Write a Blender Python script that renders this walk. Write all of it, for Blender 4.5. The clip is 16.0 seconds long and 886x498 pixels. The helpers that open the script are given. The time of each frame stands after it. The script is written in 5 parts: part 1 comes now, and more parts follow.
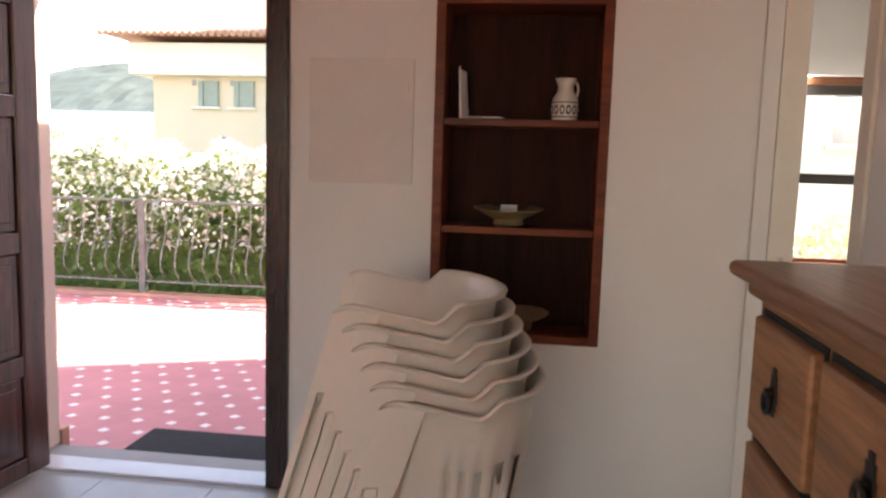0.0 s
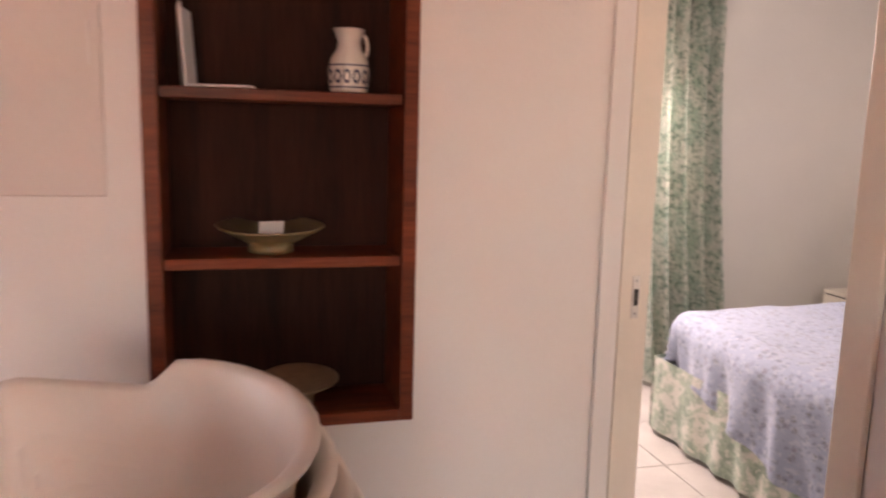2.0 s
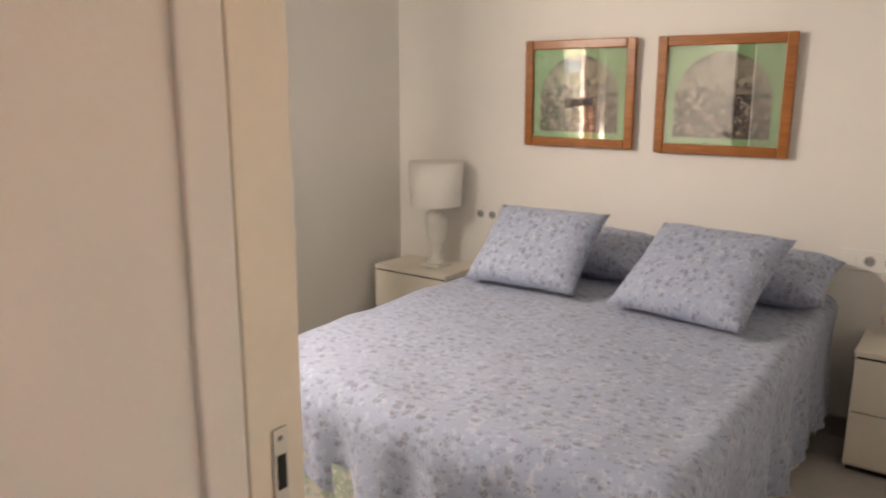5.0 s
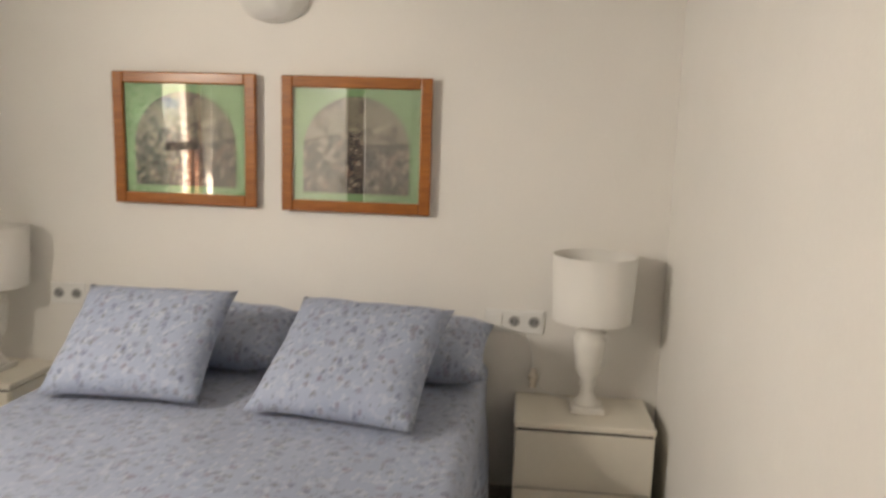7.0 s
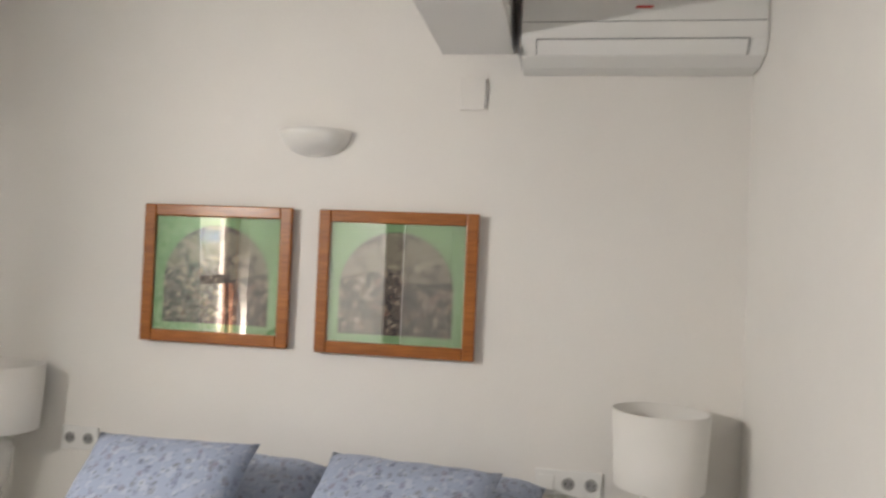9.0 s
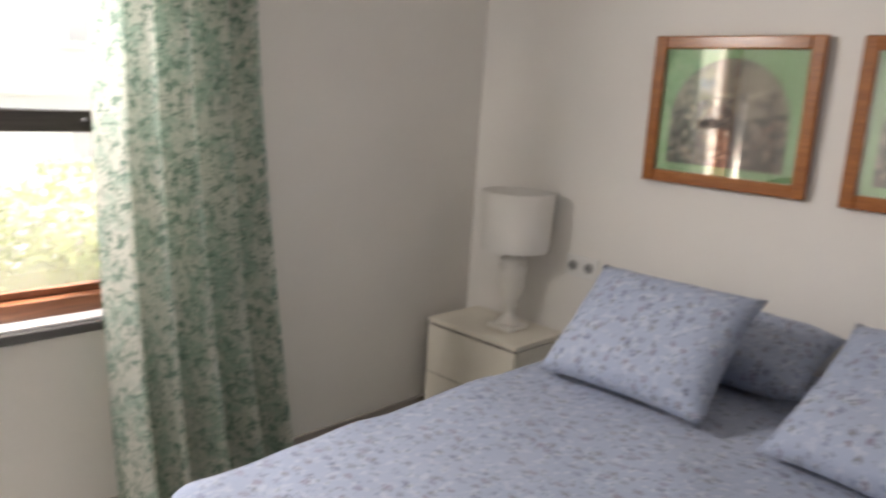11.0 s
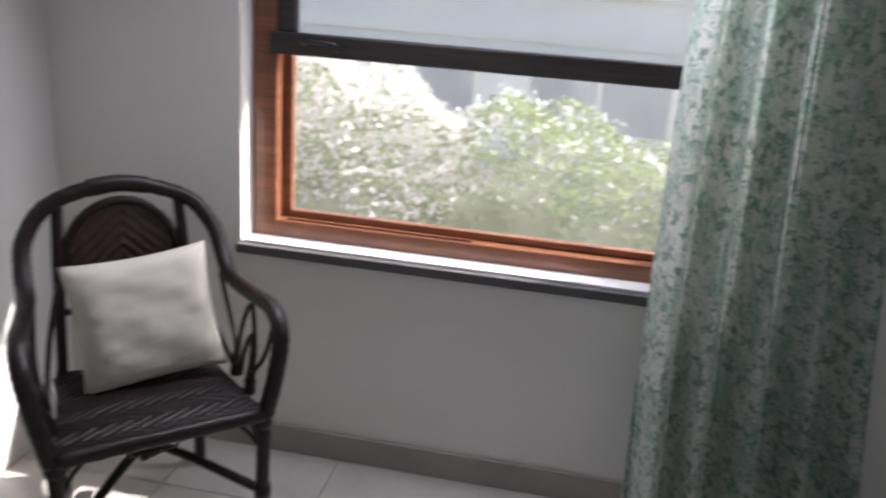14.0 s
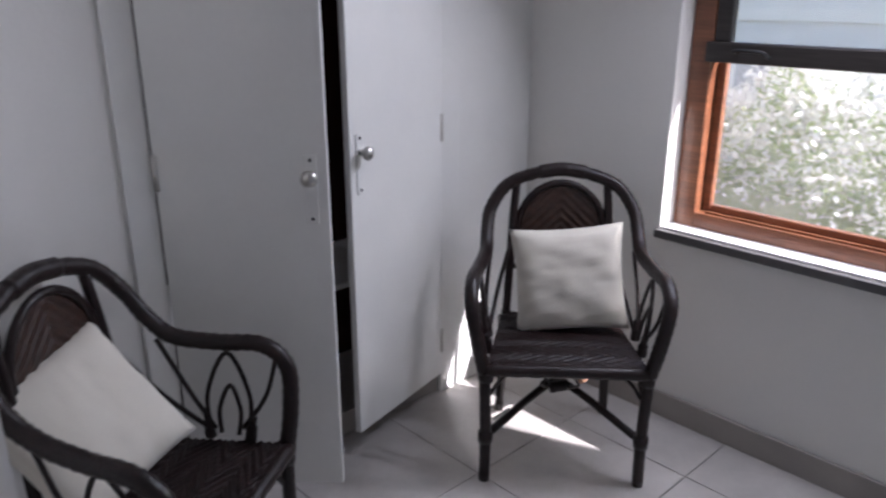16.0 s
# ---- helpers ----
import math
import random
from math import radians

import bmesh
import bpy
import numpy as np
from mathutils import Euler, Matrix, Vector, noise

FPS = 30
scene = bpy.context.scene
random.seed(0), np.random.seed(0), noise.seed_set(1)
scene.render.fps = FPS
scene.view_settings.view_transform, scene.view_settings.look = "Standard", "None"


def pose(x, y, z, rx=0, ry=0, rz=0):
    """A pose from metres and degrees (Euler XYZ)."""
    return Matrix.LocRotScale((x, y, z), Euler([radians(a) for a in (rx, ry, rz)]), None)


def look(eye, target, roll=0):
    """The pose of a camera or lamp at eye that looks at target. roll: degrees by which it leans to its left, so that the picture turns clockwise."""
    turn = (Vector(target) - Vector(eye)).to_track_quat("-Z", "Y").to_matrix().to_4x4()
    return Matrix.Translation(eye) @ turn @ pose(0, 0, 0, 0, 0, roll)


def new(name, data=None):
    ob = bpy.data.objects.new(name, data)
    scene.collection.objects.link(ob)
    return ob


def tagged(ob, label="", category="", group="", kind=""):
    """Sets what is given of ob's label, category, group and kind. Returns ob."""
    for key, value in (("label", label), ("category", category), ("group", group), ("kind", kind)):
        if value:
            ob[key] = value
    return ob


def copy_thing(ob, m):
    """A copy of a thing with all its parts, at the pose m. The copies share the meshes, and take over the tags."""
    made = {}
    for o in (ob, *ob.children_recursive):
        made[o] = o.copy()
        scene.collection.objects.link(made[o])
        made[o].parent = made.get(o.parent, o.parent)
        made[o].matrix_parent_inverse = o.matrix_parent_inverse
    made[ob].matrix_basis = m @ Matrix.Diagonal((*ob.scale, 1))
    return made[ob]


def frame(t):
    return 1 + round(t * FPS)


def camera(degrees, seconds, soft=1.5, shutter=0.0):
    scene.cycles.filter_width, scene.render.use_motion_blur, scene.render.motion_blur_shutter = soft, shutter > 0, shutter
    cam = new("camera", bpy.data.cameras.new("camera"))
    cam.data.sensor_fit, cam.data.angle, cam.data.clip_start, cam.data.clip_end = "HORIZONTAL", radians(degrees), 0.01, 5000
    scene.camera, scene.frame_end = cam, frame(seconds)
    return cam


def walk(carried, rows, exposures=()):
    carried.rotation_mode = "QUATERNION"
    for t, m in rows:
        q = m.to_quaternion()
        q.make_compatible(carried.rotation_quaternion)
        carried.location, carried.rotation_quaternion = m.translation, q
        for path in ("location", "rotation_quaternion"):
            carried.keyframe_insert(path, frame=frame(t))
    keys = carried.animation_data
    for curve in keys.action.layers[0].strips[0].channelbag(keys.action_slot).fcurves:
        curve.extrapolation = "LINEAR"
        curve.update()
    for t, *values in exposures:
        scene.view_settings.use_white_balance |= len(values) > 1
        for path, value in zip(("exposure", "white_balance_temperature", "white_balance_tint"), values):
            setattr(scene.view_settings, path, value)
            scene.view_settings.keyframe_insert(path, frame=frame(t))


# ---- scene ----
cam = camera(61.4, 16.0, soft=2.2, shutter=0.5)
PATH = [
    (0, (0.259, -1.439, 1.279), (0.017, 0.532, 1.044), 1.7),
    (0.5, (0.228, -1.24, 1.299), (0.061, 0.742, 1.091), 1.6),
    (1, (0.176, -1.013, 1.285), (0.16, 0.976, 1.076), 1.2),
    (1.5, (0.131, -0.778, 1.309), (0.338, 1.198, 1.08), 1.1),
    (2, (0.1, -0.516, 1.348), (0.611, 1.392, 1.038), 1.5),
    (2.5, (0.123, -0.29, 1.369), (0.858, 1.531, 0.992), 1.5),
    (3, (0.189, -0.077, 1.379), (1.092, 1.663, 0.987), 0.1),
    (3.5, (0.217, 0.111, 1.374), (1.32, 1.73, 0.971), -0.5),
    (4, (0.291, 0.322, 1.386), (1.627, 1.758, 0.991), 0.2),
    (4.2, (0.336, 0.376, 1.385), (1.74, 1.746, 0.995), 0.0),
    (6.3, (0.874, 0.849, 1.39), (2.725, 1.488, 0.984), 1.4),
    (6.5, (0.923, 0.872, 1.393), (2.822, 1.373, 1.013), 1.2),
    (7, (1.072, 0.874, 1.405), (3.038, 1.088, 1.11), 1.8),
    (7.5, (1.161, 0.852, 1.426), (3.151, 0.971, 1.26), 2.1),
    (8, (1.213, 0.858, 1.436), (3.209, 0.979, 1.451), 2.2),
    (8.2, (1.231, 0.866, 1.436), (3.225, 1.007, 1.508), 2.3),
    (10.3, (1.343, 1.06, 1.387), (3.103, 1.976, 1.135), 3.3),
    (10.5, (1.351, 1.068, 1.387), (3.03, 2.114, 1.093), 3.6),
    (11, (1.369, 1.081, 1.378), (2.78, 2.439, 0.97), 3.6),
    (11.5, (1.425, 1.09, 1.366), (2.546, 2.662, 0.847), 3.2),
    (12, (1.51, 1.112, 1.354), (2.319, 2.848, 0.777), 2.4),
    (12.5, (1.668, 1.204, 1.343), (2.27, 3.033, 0.803), 2.1),
    (13, (1.695, 1.274, 1.282), (2.162, 3.166, 0.831), 3.3),
    (13.5, (1.75, 1.308, 1.307), (1.886, 3.232, 0.78), 4.5),
    (14, (1.906, 1.291, 1.359), (1.609, 3.172, 0.748), 4.5),
    (14.5, (1.985, 1.242, 1.395), (1.301, 3.001, 0.734), 3.3),
    (15, (2.04, 1.191, 1.393), (1.09, 2.821, 0.728), 2.0),
    (15.5, (2.122, 1.122, 1.406), (0.94, 2.592, 0.742), 0.8),
    (16, (2.227, 1.1, 1.411), (0.851, 2.397, 0.759), -0.0),
]
EXPOSURES = [(0, 2.55, 7900, 19), (1.2, 2.5, 7000, 25), (1.6, 2.75, 7100, 28), (2.2, 3.35, 9000, 36), (3.0, 3.45, 8300, 28), (4.0, 3.1, 8700, 23), (6.3, 2.75, 8600, 15), (7.4, 2.75, 8000, 13), (8.2, 2.7, 7200, 12), (10.3, 2.95, 7700, 15), (11.0, 2.5, 7400, 16), (12.2, 2.25, 7800, 16), (13.4, 1.8, 6800, 17), (14.5, 1.4, 6000, 19), (16.0, 1.55, 5900, 20)]
walk(cam, [(t, look(eye, target, roll)) for t, eye, target, roll in PATH], EXPOSURES)

# ---- light ----
SUN_TRAVEL = Vector((-1.17, -0.47, -1.0))
world = bpy.data.worlds.new("sky")
scene.world = world
world.use_nodes = True
wn = world.node_tree.nodes
sky = wn.new("ShaderNodeTexSky")
sky.sky_type = "NISHITA"
sky.sun_disc = False
sky.sun_elevation = math.atan2(1.0, math.hypot(1.17, 0.47))
sky.sun_rotation = math.atan2(1.17, 0.47)
wn["Background"].inputs[1].default_value = 0.15
world.node_tree.links.new(sky.outputs[0], wn["Background"].inputs[0])
sun = new("sun", bpy.data.lights.new("sun", "SUN"))
sun.data.energy = 4.6
sun.data.angle = radians(0.6)
sun.data.color = (1.0, 0.95, 0.88)
sun.matrix_world = look((30, 20, 30), Vector((30, 20, 30)) + SUN_TRAVEL)


# strip lamp added in the head of the window opening, standing in for sky light
win_fill = new("window_fill_lamp", bpy.data.lights.new("window_fill_lamp", "AREA"))
win_fill.data.shape, win_fill.data.size, win_fill.data.size_y = "RECTANGLE", 1.25, 0.06
win_fill.data.energy, win_fill.data.color = 11.0, (0.93, 0.96, 1.0)
win_fill.matrix_world = look((1.71, 3.275, 1.822), (2.5, 1.25, 0.35))

# ---- materials ----
def shader(name):
    m = bpy.data.materials.new(name)
    m.use_nodes = True
    nt = m.node_tree
    return m, nt, nt.nodes, nt.links, nt.nodes["Principled BSDF"]


def noise_node(n, l, src, scale, detail=4.0, rough=0.55):
    t = n.new("ShaderNodeTexNoise")
    t.inputs["Scale"].default_value = scale
    t.inputs["Detail"].default_value = detail
    t.inputs["Roughness"].default_value = rough
    l.new(src, t.inputs["Vector"])
    return t.outputs["Fac"]


def ramp(n, l, src, stops):
    r = n.new("ShaderNodeValToRGB")
    e = r.color_ramp.elements
    while len(e) < len(stops):
        e.new(0.5)
    for el, (p, c) in zip(e, stops):
        el.position, el.color = p, (*c, 1)
    l.new(src, r.inputs[0])
    return r.outputs[0]


def blend(n, l, fac, a, b, mode="MIX"):
    x = n.new("ShaderNodeMix")
    x.data_type, x.blend_type = "RGBA", mode
    for sock, v in ((x.inputs[0], fac), (x.inputs[6], a), (x.inputs[7], b)):
        if isinstance(v, (int, float)):
            sock.default_value = v
        elif isinstance(v, tuple):
            sock.default_value = (*v, 1)
        else:
            l.new(v, sock)
    return x.outputs[2]


def bump(n, l, bsdf, height, strength, dist=0.01):
    b = n.new("ShaderNodeBump")
    b.inputs["Strength"].default_value, b.inputs["Distance"].default_value = strength, dist
    l.new(height, b.inputs["Height"])
    l.new(b.outputs[0], bsdf.inputs["Normal"])


def obj_coord(n):
    return n.new("ShaderNodeTexCoord").outputs["Object"]


def stretched(n, l, src, sx, sy, sz, rz=0.0):
    m = n.new("ShaderNodeMapping")
    m.inputs["Scale"].default_value = (sx, sy, sz)
    m.inputs["Rotation"].default_value = (0, 0, rz)
    l.new(src, m.inputs[0])
    return m.outputs[0]


def plain(name, col, rough=0.6, var=0.12, scale=3.0, fine=60.0, bumps=0.1, metal=0.0, coat=0.0, spec=0.5):
    """Two scales of variation and a fine relief over one colour."""
    m, nt, n, l, b = shader(name)
    c = obj_coord(n)
    big, small = noise_node(n, l, c, scale), noise_node(n, l, c, fine)
    dark, light = tuple(v * (1 - var) for v in col), tuple(min(1.0, v * (1 + var)) for v in col)
    base = ramp(n, l, big, [(0.3, dark), (0.7, light)])
    grit = ramp(n, l, small, [(0.3, (1 - var / 2,) * 3), (0.7, (1, 1, 1))])
    l.new(blend(n, l, 1.0, base, grit, "MULTIPLY"), b.inputs["Base Color"])
    b.inputs["Roughness"].default_value, b.inputs["Metallic"].default_value = rough, metal
    b.inputs["Coat Weight"].default_value = coat
    b.inputs["Specular IOR Level"].default_value = spec
    if bumps:
        bump(n, l, b, small, bumps, 0.004)
    return m


def wood(name, dark, light, rough=0.4, along="z", grain=1.0, coat=0.0, spec=0.4):
    m, nt, n, l, b = shader(name)
    s = {"x": (1.5, 22, 22), "y": (22, 1.5, 22), "z": (22, 22, 1.5)}[along]
    v = stretched(n, l, obj_coord(n), *(k * grain for k in s))
    g = noise_node(n, l, v, 1.0, 6, 0.65)
    f = noise_node(n, l, stretched(n, l, v, 6, 6, 6), 1.0, 3)
    col = ramp(n, l, g, [(0.28, dark), (0.5, tuple((p + q) / 2 for p, q in zip(dark, light))), (0.72, light)])
    pore = ramp(n, l, f, [(0.35, (0.72,) * 3), (0.6, (1,) * 3)])
    l.new(blend(n, l, 1.0, col, pore, "MULTIPLY"), b.inputs["Base Color"])
    b.inputs["Roughness"].default_value = rough
    b.inputs["Coat Weight"].default_value = coat
    b.inputs["Coat Roughness"].default_value = 0.15
    b.inputs["Specular IOR Level"].default_value = spec
    bump(n, l, b, f, 0.15, 0.002)
    return m


def fabric_print(name, ground, inks, size, weave=600.0, translucent=0.0, rough=0.9):
    """Printed cloth: blotchy motifs of several inks on a ground colour, with a weave."""
    m, nt, n, l, b = shader(name)
    c = obj_coord(n)
    warp = n.new("ShaderNodeVectorMath")
    warp.operation = "ADD"
    wob = n.new("ShaderNodeTexNoise")
    wob.inputs["Scale"].default_value = size * 1.3
    l.new(c, wob.inputs["Vector"])
    sc = n.new("ShaderNodeVectorMath")
    sc.operation = "SCALE"
    sc.inputs["Scale"].default_value = 0.9 / size
    l.new(wob.outputs["Color"], sc.inputs[0])
    l.new(c, warp.inputs[0])
    l.new(sc.outputs[0], warp.inputs[1])
    col = ground
    for k, (ink, lo, hi, scale) in enumerate(inks):
        f = noise_node(n, l, stretched(n, l, warp.outputs[0], 1 + 0.13 * k, 1 - 0.1 * k, 1, 0.7 * k), size * scale, 3.0, 0.6)
        mask = ramp(n, l, f, [(lo, (0, 0, 0)), (hi, (1, 1, 1))])
        col = blend(n, l, mask, col, ink)
    l.new(col, b.inputs["Base Color"])
    b.inputs["Roughness"].default_value = rough
    b.inputs["Sheen Weight"].default_value = 0.15
    bump(n, l, b, noise_node(n, l, c, weave, 2), 0.12, 0.002)
    if translucent:
        tr = n.new("ShaderNodeBsdfTranslucent")
        l.new(col, tr.inputs[0]) if not isinstance(col, tuple) else None
        mx = n.new("ShaderNodeMixShader")
        mx.inputs[0].default_value = translucent
        l.new(b.outputs[0], mx.inputs[1])
        l.new(tr.outputs[0], mx.inputs[2])
        l.new(mx.outputs[0], n["Material Output"].inputs[0])
    return m


def sprig_print(name):
    """Pale blue cotton with small scattered sprigs in slate, olive and mauve on a faint wash of lighter petals."""
    m, nt, n, l, b = shader(name)
    c = obj_coord(n)
    warp = n.new("ShaderNodeVectorMath")
    warp.operation = "MULTIPLY_ADD"
    wob = n.new("ShaderNodeTexNoise")
    wob.inputs["Scale"].default_value = 95.0
    l.new(c, wob.inputs["Vector"])
    warp.inputs[1].default_value = (0.016, 0.016, 0.016)
    l.new(wob.outputs["Color"], warp.inputs[0])
    l.new(c, warp.inputs[2])
    wash = noise_node(n, l, c, 2.2, 3)
    col = ramp(n, l, wash, [(0.3, (0.285, 0.335, 0.455)), (0.7, (0.335, 0.385, 0.505))])
    petals = noise_node(n, l, warp.outputs[0], 42.0, 3, 0.6)
    col = blend(n, l, ramp(n, l, petals, [(0.54, (0, 0, 0)), (0.62, (0.75, 0.75, 0.75))]), col, (0.43, 0.47, 0.555))
    for scale, reach, stops in ((36.0, 0.34, [(0.0, (0.13, 0.155, 0.23)), (0.4, (0.19, 0.215, 0.23)), (0.75, (0.225, 0.205, 0.26)), (1.0, (0.20, 0.25, 0.36))]), (57.0, 0.24, [(0.0, (0.20, 0.25, 0.36)), (1.0, (0.19, 0.215, 0.20))])):
        v = n.new("ShaderNodeTexVoronoi")
        v.inputs["Scale"].default_value = scale
        l.new(stretched(n, l, warp.outputs[0], 1.0, 0.7, 0.85, 0.5), v.inputs["Vector"])
        mask = ramp(n, l, v.outputs["Distance"], [(reach * 0.8, (1, 1, 1)), (reach * 1.15, (0, 0, 0))])
        bits = ramp(n, l, noise_node(n, l, c, 190.0, 2), [(0.40, (0, 0, 0)), (0.54, (1, 1, 1))])
        sep = n.new("ShaderNodeSeparateColor")
        l.new(v.outputs["Color"], sep.inputs[0])
        col = blend(n, l, blend(n, l, 1.0, mask, bits, "MULTIPLY"), col, ramp(n, l, sep.outputs[0], stops))
    l.new(col, b.inputs["Base Color"])
    b.inputs["Roughness"].default_value = 0.9
    b.inputs["Sheen Weight"].default_value = 0.15
    wrinkle = noise_node(n, l, c, 26.0, 4, 0.6)
    bump(n, l, b, wrinkle, 0.35, 0.006)
    return m


def creased_cloth(name, col):
    """Plain cotton with a weave, soft stains and pressed creases."""
    m, nt, n, l, b = shader(name)
    c = obj_coord(n)
    stain = ramp(n, l, noise_node(n, l, c, 7.0), [(0.3, tuple(v * 0.94 for v in col)), (0.7, col)])
    weave = ramp(n, l, noise_node(n, l, c, 320.0, 2), [(0.3, (0.95, 0.95, 0.95)), (0.7, (1, 1, 1))])
    l.new(blend(n, l, 1.0, stain, weave, "MULTIPLY"), b.inputs["Base Color"])
    b.inputs["Roughness"].default_value = 0.9
    b.inputs["Sheen Weight"].default_value = 0.2
    crease = noise_node(n, l, stretched(n, l, c, 5.0, 5.0, 9.0, 0.5), 1.0, 2, 0.4)
    bump(n, l, b, crease, 0.5, 0.03)
    return m


def glass(name, tint=(1, 1, 1), rough=0.0, ior=1.45):
    m, nt, n, l, b = shader(name)
    b.inputs["Base Color"].default_value = (*tint, 1)
    b.inputs["Transmission Weight"].default_value = 1.0
    b.inputs["Roughness"].default_value = rough
    b.inputs["IOR"].default_value = ior
    return m


def hazy_glass(name, haze):
    """Clear pane mixed with a thin translucent haze that glows where the sun strikes it."""
    m, nt, n, l, b = shader(name)
    b.inputs["Transmission Weight"].default_value = 1.0
    b.inputs["Roughness"].default_value = 0.0
    t = n.new("ShaderNodeBsdfTranslucent")
    t.inputs[0].default_value = (0.85, 0.84, 0.78, 1)
    mx = n.new("ShaderNodeMixShader")
    f = noise_node(n, l, obj_coord(n), 6.0)
    fac = n.new("ShaderNodeMath")
    fac.operation = "MULTIPLY"
    fac.inputs[1].default_value = 2 * haze
    l.new(f, fac.inputs[0])
    l.new(fac.outputs[0], mx.inputs[0])
    l.new(b.outputs[0], mx.inputs[1])
    l.new(t.outputs[0], mx.inputs[2])
    l.new(mx.outputs[0], n["Material Output"].inputs[0])
    return m


M = {}
M["wall"] = plain("white_wall_paint", (0.80, 0.78, 0.745), 0.75, 0.035, 1.3, 90, 0.12)
M["ceiling"] = plain("ceiling_paint", (0.82, 0.81, 0.79), 0.8, 0.03, 1.0, 80, 0.08)
M["floor"] = plain("grey_stone_floor", (0.48, 0.45, 0.425), 0.28, 0.12, 5, 45, 0.03)
M["grout"] = plain("grout", (0.42, 0.395, 0.37), 0.8)
M["baseboard"] = plain("grey_stone_baseboard", (0.34, 0.31, 0.285), 0.4, 0.08, 6, 60, 0.03)
M["gloss_white"] = plain("white_gloss_paint", (0.80, 0.79, 0.76), 0.28, 0.04, 2.5, 70, 0.05)
M["cream_lacquer"] = plain("cream_lacquer", (0.78, 0.735, 0.64), 0.35, 0.04, 4, 50, 0.03)
M["frame_paint"] = plain("cream_door_frame_paint", (0.78, 0.72, 0.62), 0.35, 0.05, 4, 60, 0.06)
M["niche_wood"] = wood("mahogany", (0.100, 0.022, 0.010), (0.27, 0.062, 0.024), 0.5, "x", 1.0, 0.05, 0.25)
# Mahogany darkened to hold the shade inside the niche and wardrobe.
M["shaded_back"] = wood("shade_darkened_back", (0.020, 0.008, 0.006), (0.052, 0.017, 0.011), 0.7, "z", 1.0, 0.0, 0.15)
M["dark_wood"] = wood("dark_door_wood", (0.018, 0.010, 0.009), (0.050, 0.024, 0.018), 0.25, "z", 1.0, 0.5)
M["door_leaf"] = wood("varnished_door_leaf", (0.050, 0.019, 0.014), (0.14, 0.055, 0.036), 0.25, "z", 1.0, 0.5)
M["window_wood"] = wood("varnished_window_wood", (0.13, 0.045, 0.022), (0.29, 0.115, 0.055), 0.35, "x", 1.2, 0.3)
M["window_dark"] = wood("weathered_dark_rail", (0.020, 0.017, 0.016), (0.055, 0.045, 0.04), 0.5, "x")
M["pine"] = wood("waxed_pine", (0.28, 0.125, 0.052), (0.58, 0.30, 0.145), 0.42, "y", 0.8, 0.15)
M["pine_top"] = wood("waxed_pine_top", (0.21, 0.10, 0.052), (0.41, 0.215, 0.12), 0.5, "y", 0.8, 0.05)
M["frame_wood"] = wood("orange_beech_frame", (0.29, 0.085, 0.014), (0.45, 0.155, 0.032), 0.35, "y", 1.4, 0.2)
# Lighter brown than the rattan, to carry sunlight on the woven back.
M["weave"] = plain("sun_lightened_cane", (0.040, 0.017, 0.011), 0.32, 0.5, 40, 200, 0.5, 0, 0.15, 0.45)
M["wicker"] = plain("dark_stained_rattan", (0.015, 0.0075, 0.0070), 0.30, 0.45, 30, 160, 0.5, 0, 0.08, 0.35)
M["bare_cane"] = wood("bare_cane", (0.30, 0.15, 0.085), (0.52, 0.30, 0.19), 0.5, "y")
M["iron"] = plain("black_iron", (0.02, 0.02, 0.02), 0.5, 0.2, 20, 120, 0.2, 0.3)
M["chrome"] = plain("satin_metal", (0.62, 0.60, 0.56), 0.3, 0.06, 20, 120, 0.02, 1.0)
M["black"] = plain("black_gap", (0.012, 0.011, 0.011), 0.7)
M["plastic"] = plain("cream_plastic", (0.78, 0.71, 0.62), 0.38, 0.03, 6, 90, 0.03)
M["ac"] = plain("white_plastic", (0.80, 0.80, 0.78), 0.35, 0.02, 5, 90, 0.0)
M["grey_plastic"] = plain("grey_plastic", (0.30, 0.30, 0.30), 0.4)
M["red_mark"] = plain("red_mark", (0.55, 0.05, 0.04), 0.4)
M["cushion"] = creased_cloth("cream_cotton", (0.74, 0.69, 0.60))
M["ceramic"] = plain("white_glazed_ceramic", (0.70, 0.66, 0.58), 0.2, 0.06, 12, 80, 0.02, 0, 0.4)
M["blue_glaze"] = plain("dark_blue_glaze", (0.05, 0.055, 0.10), 0.2)
M["olive_glaze"] = plain("olive_glazed_earthenware", (0.22, 0.17, 0.085), 0.3, 0.2, 25, 90, 0.05, 0, 0.3)
M["tan_plate"] = plain("tan_woven_plate", (0.30, 0.20, 0.115), 0.7, 0.15, 30, 120, 0.3)
M["paper"] = plain("white_paper", (0.82, 0.81, 0.79), 0.6, 0.02)
M["lamp_base"] = plain("white_turned_wood", (0.82, 0.80, 0.75), 0.35, 0.03, 12, 90, 0.03)
M["shade"] = plain("white_linen_shade", (0.80, 0.785, 0.75), 0.85, 0.02, 4, 400, 0.08)
M["bedspread"] = sprig_print("blue_floral_bedspread")
M["toile"] = fabric_print("green_toile_cloth", (0.57, 0.575, 0.52), [((0.22, 0.30, 0.24), 0.47, 0.56, 0.55), ((0.32, 0.40, 0.32), 0.50, 0.56, 1.6), ((0.58, 0.57, 0.50), 0.60, 0.66, 2.0)], 16, 400, 0.0)
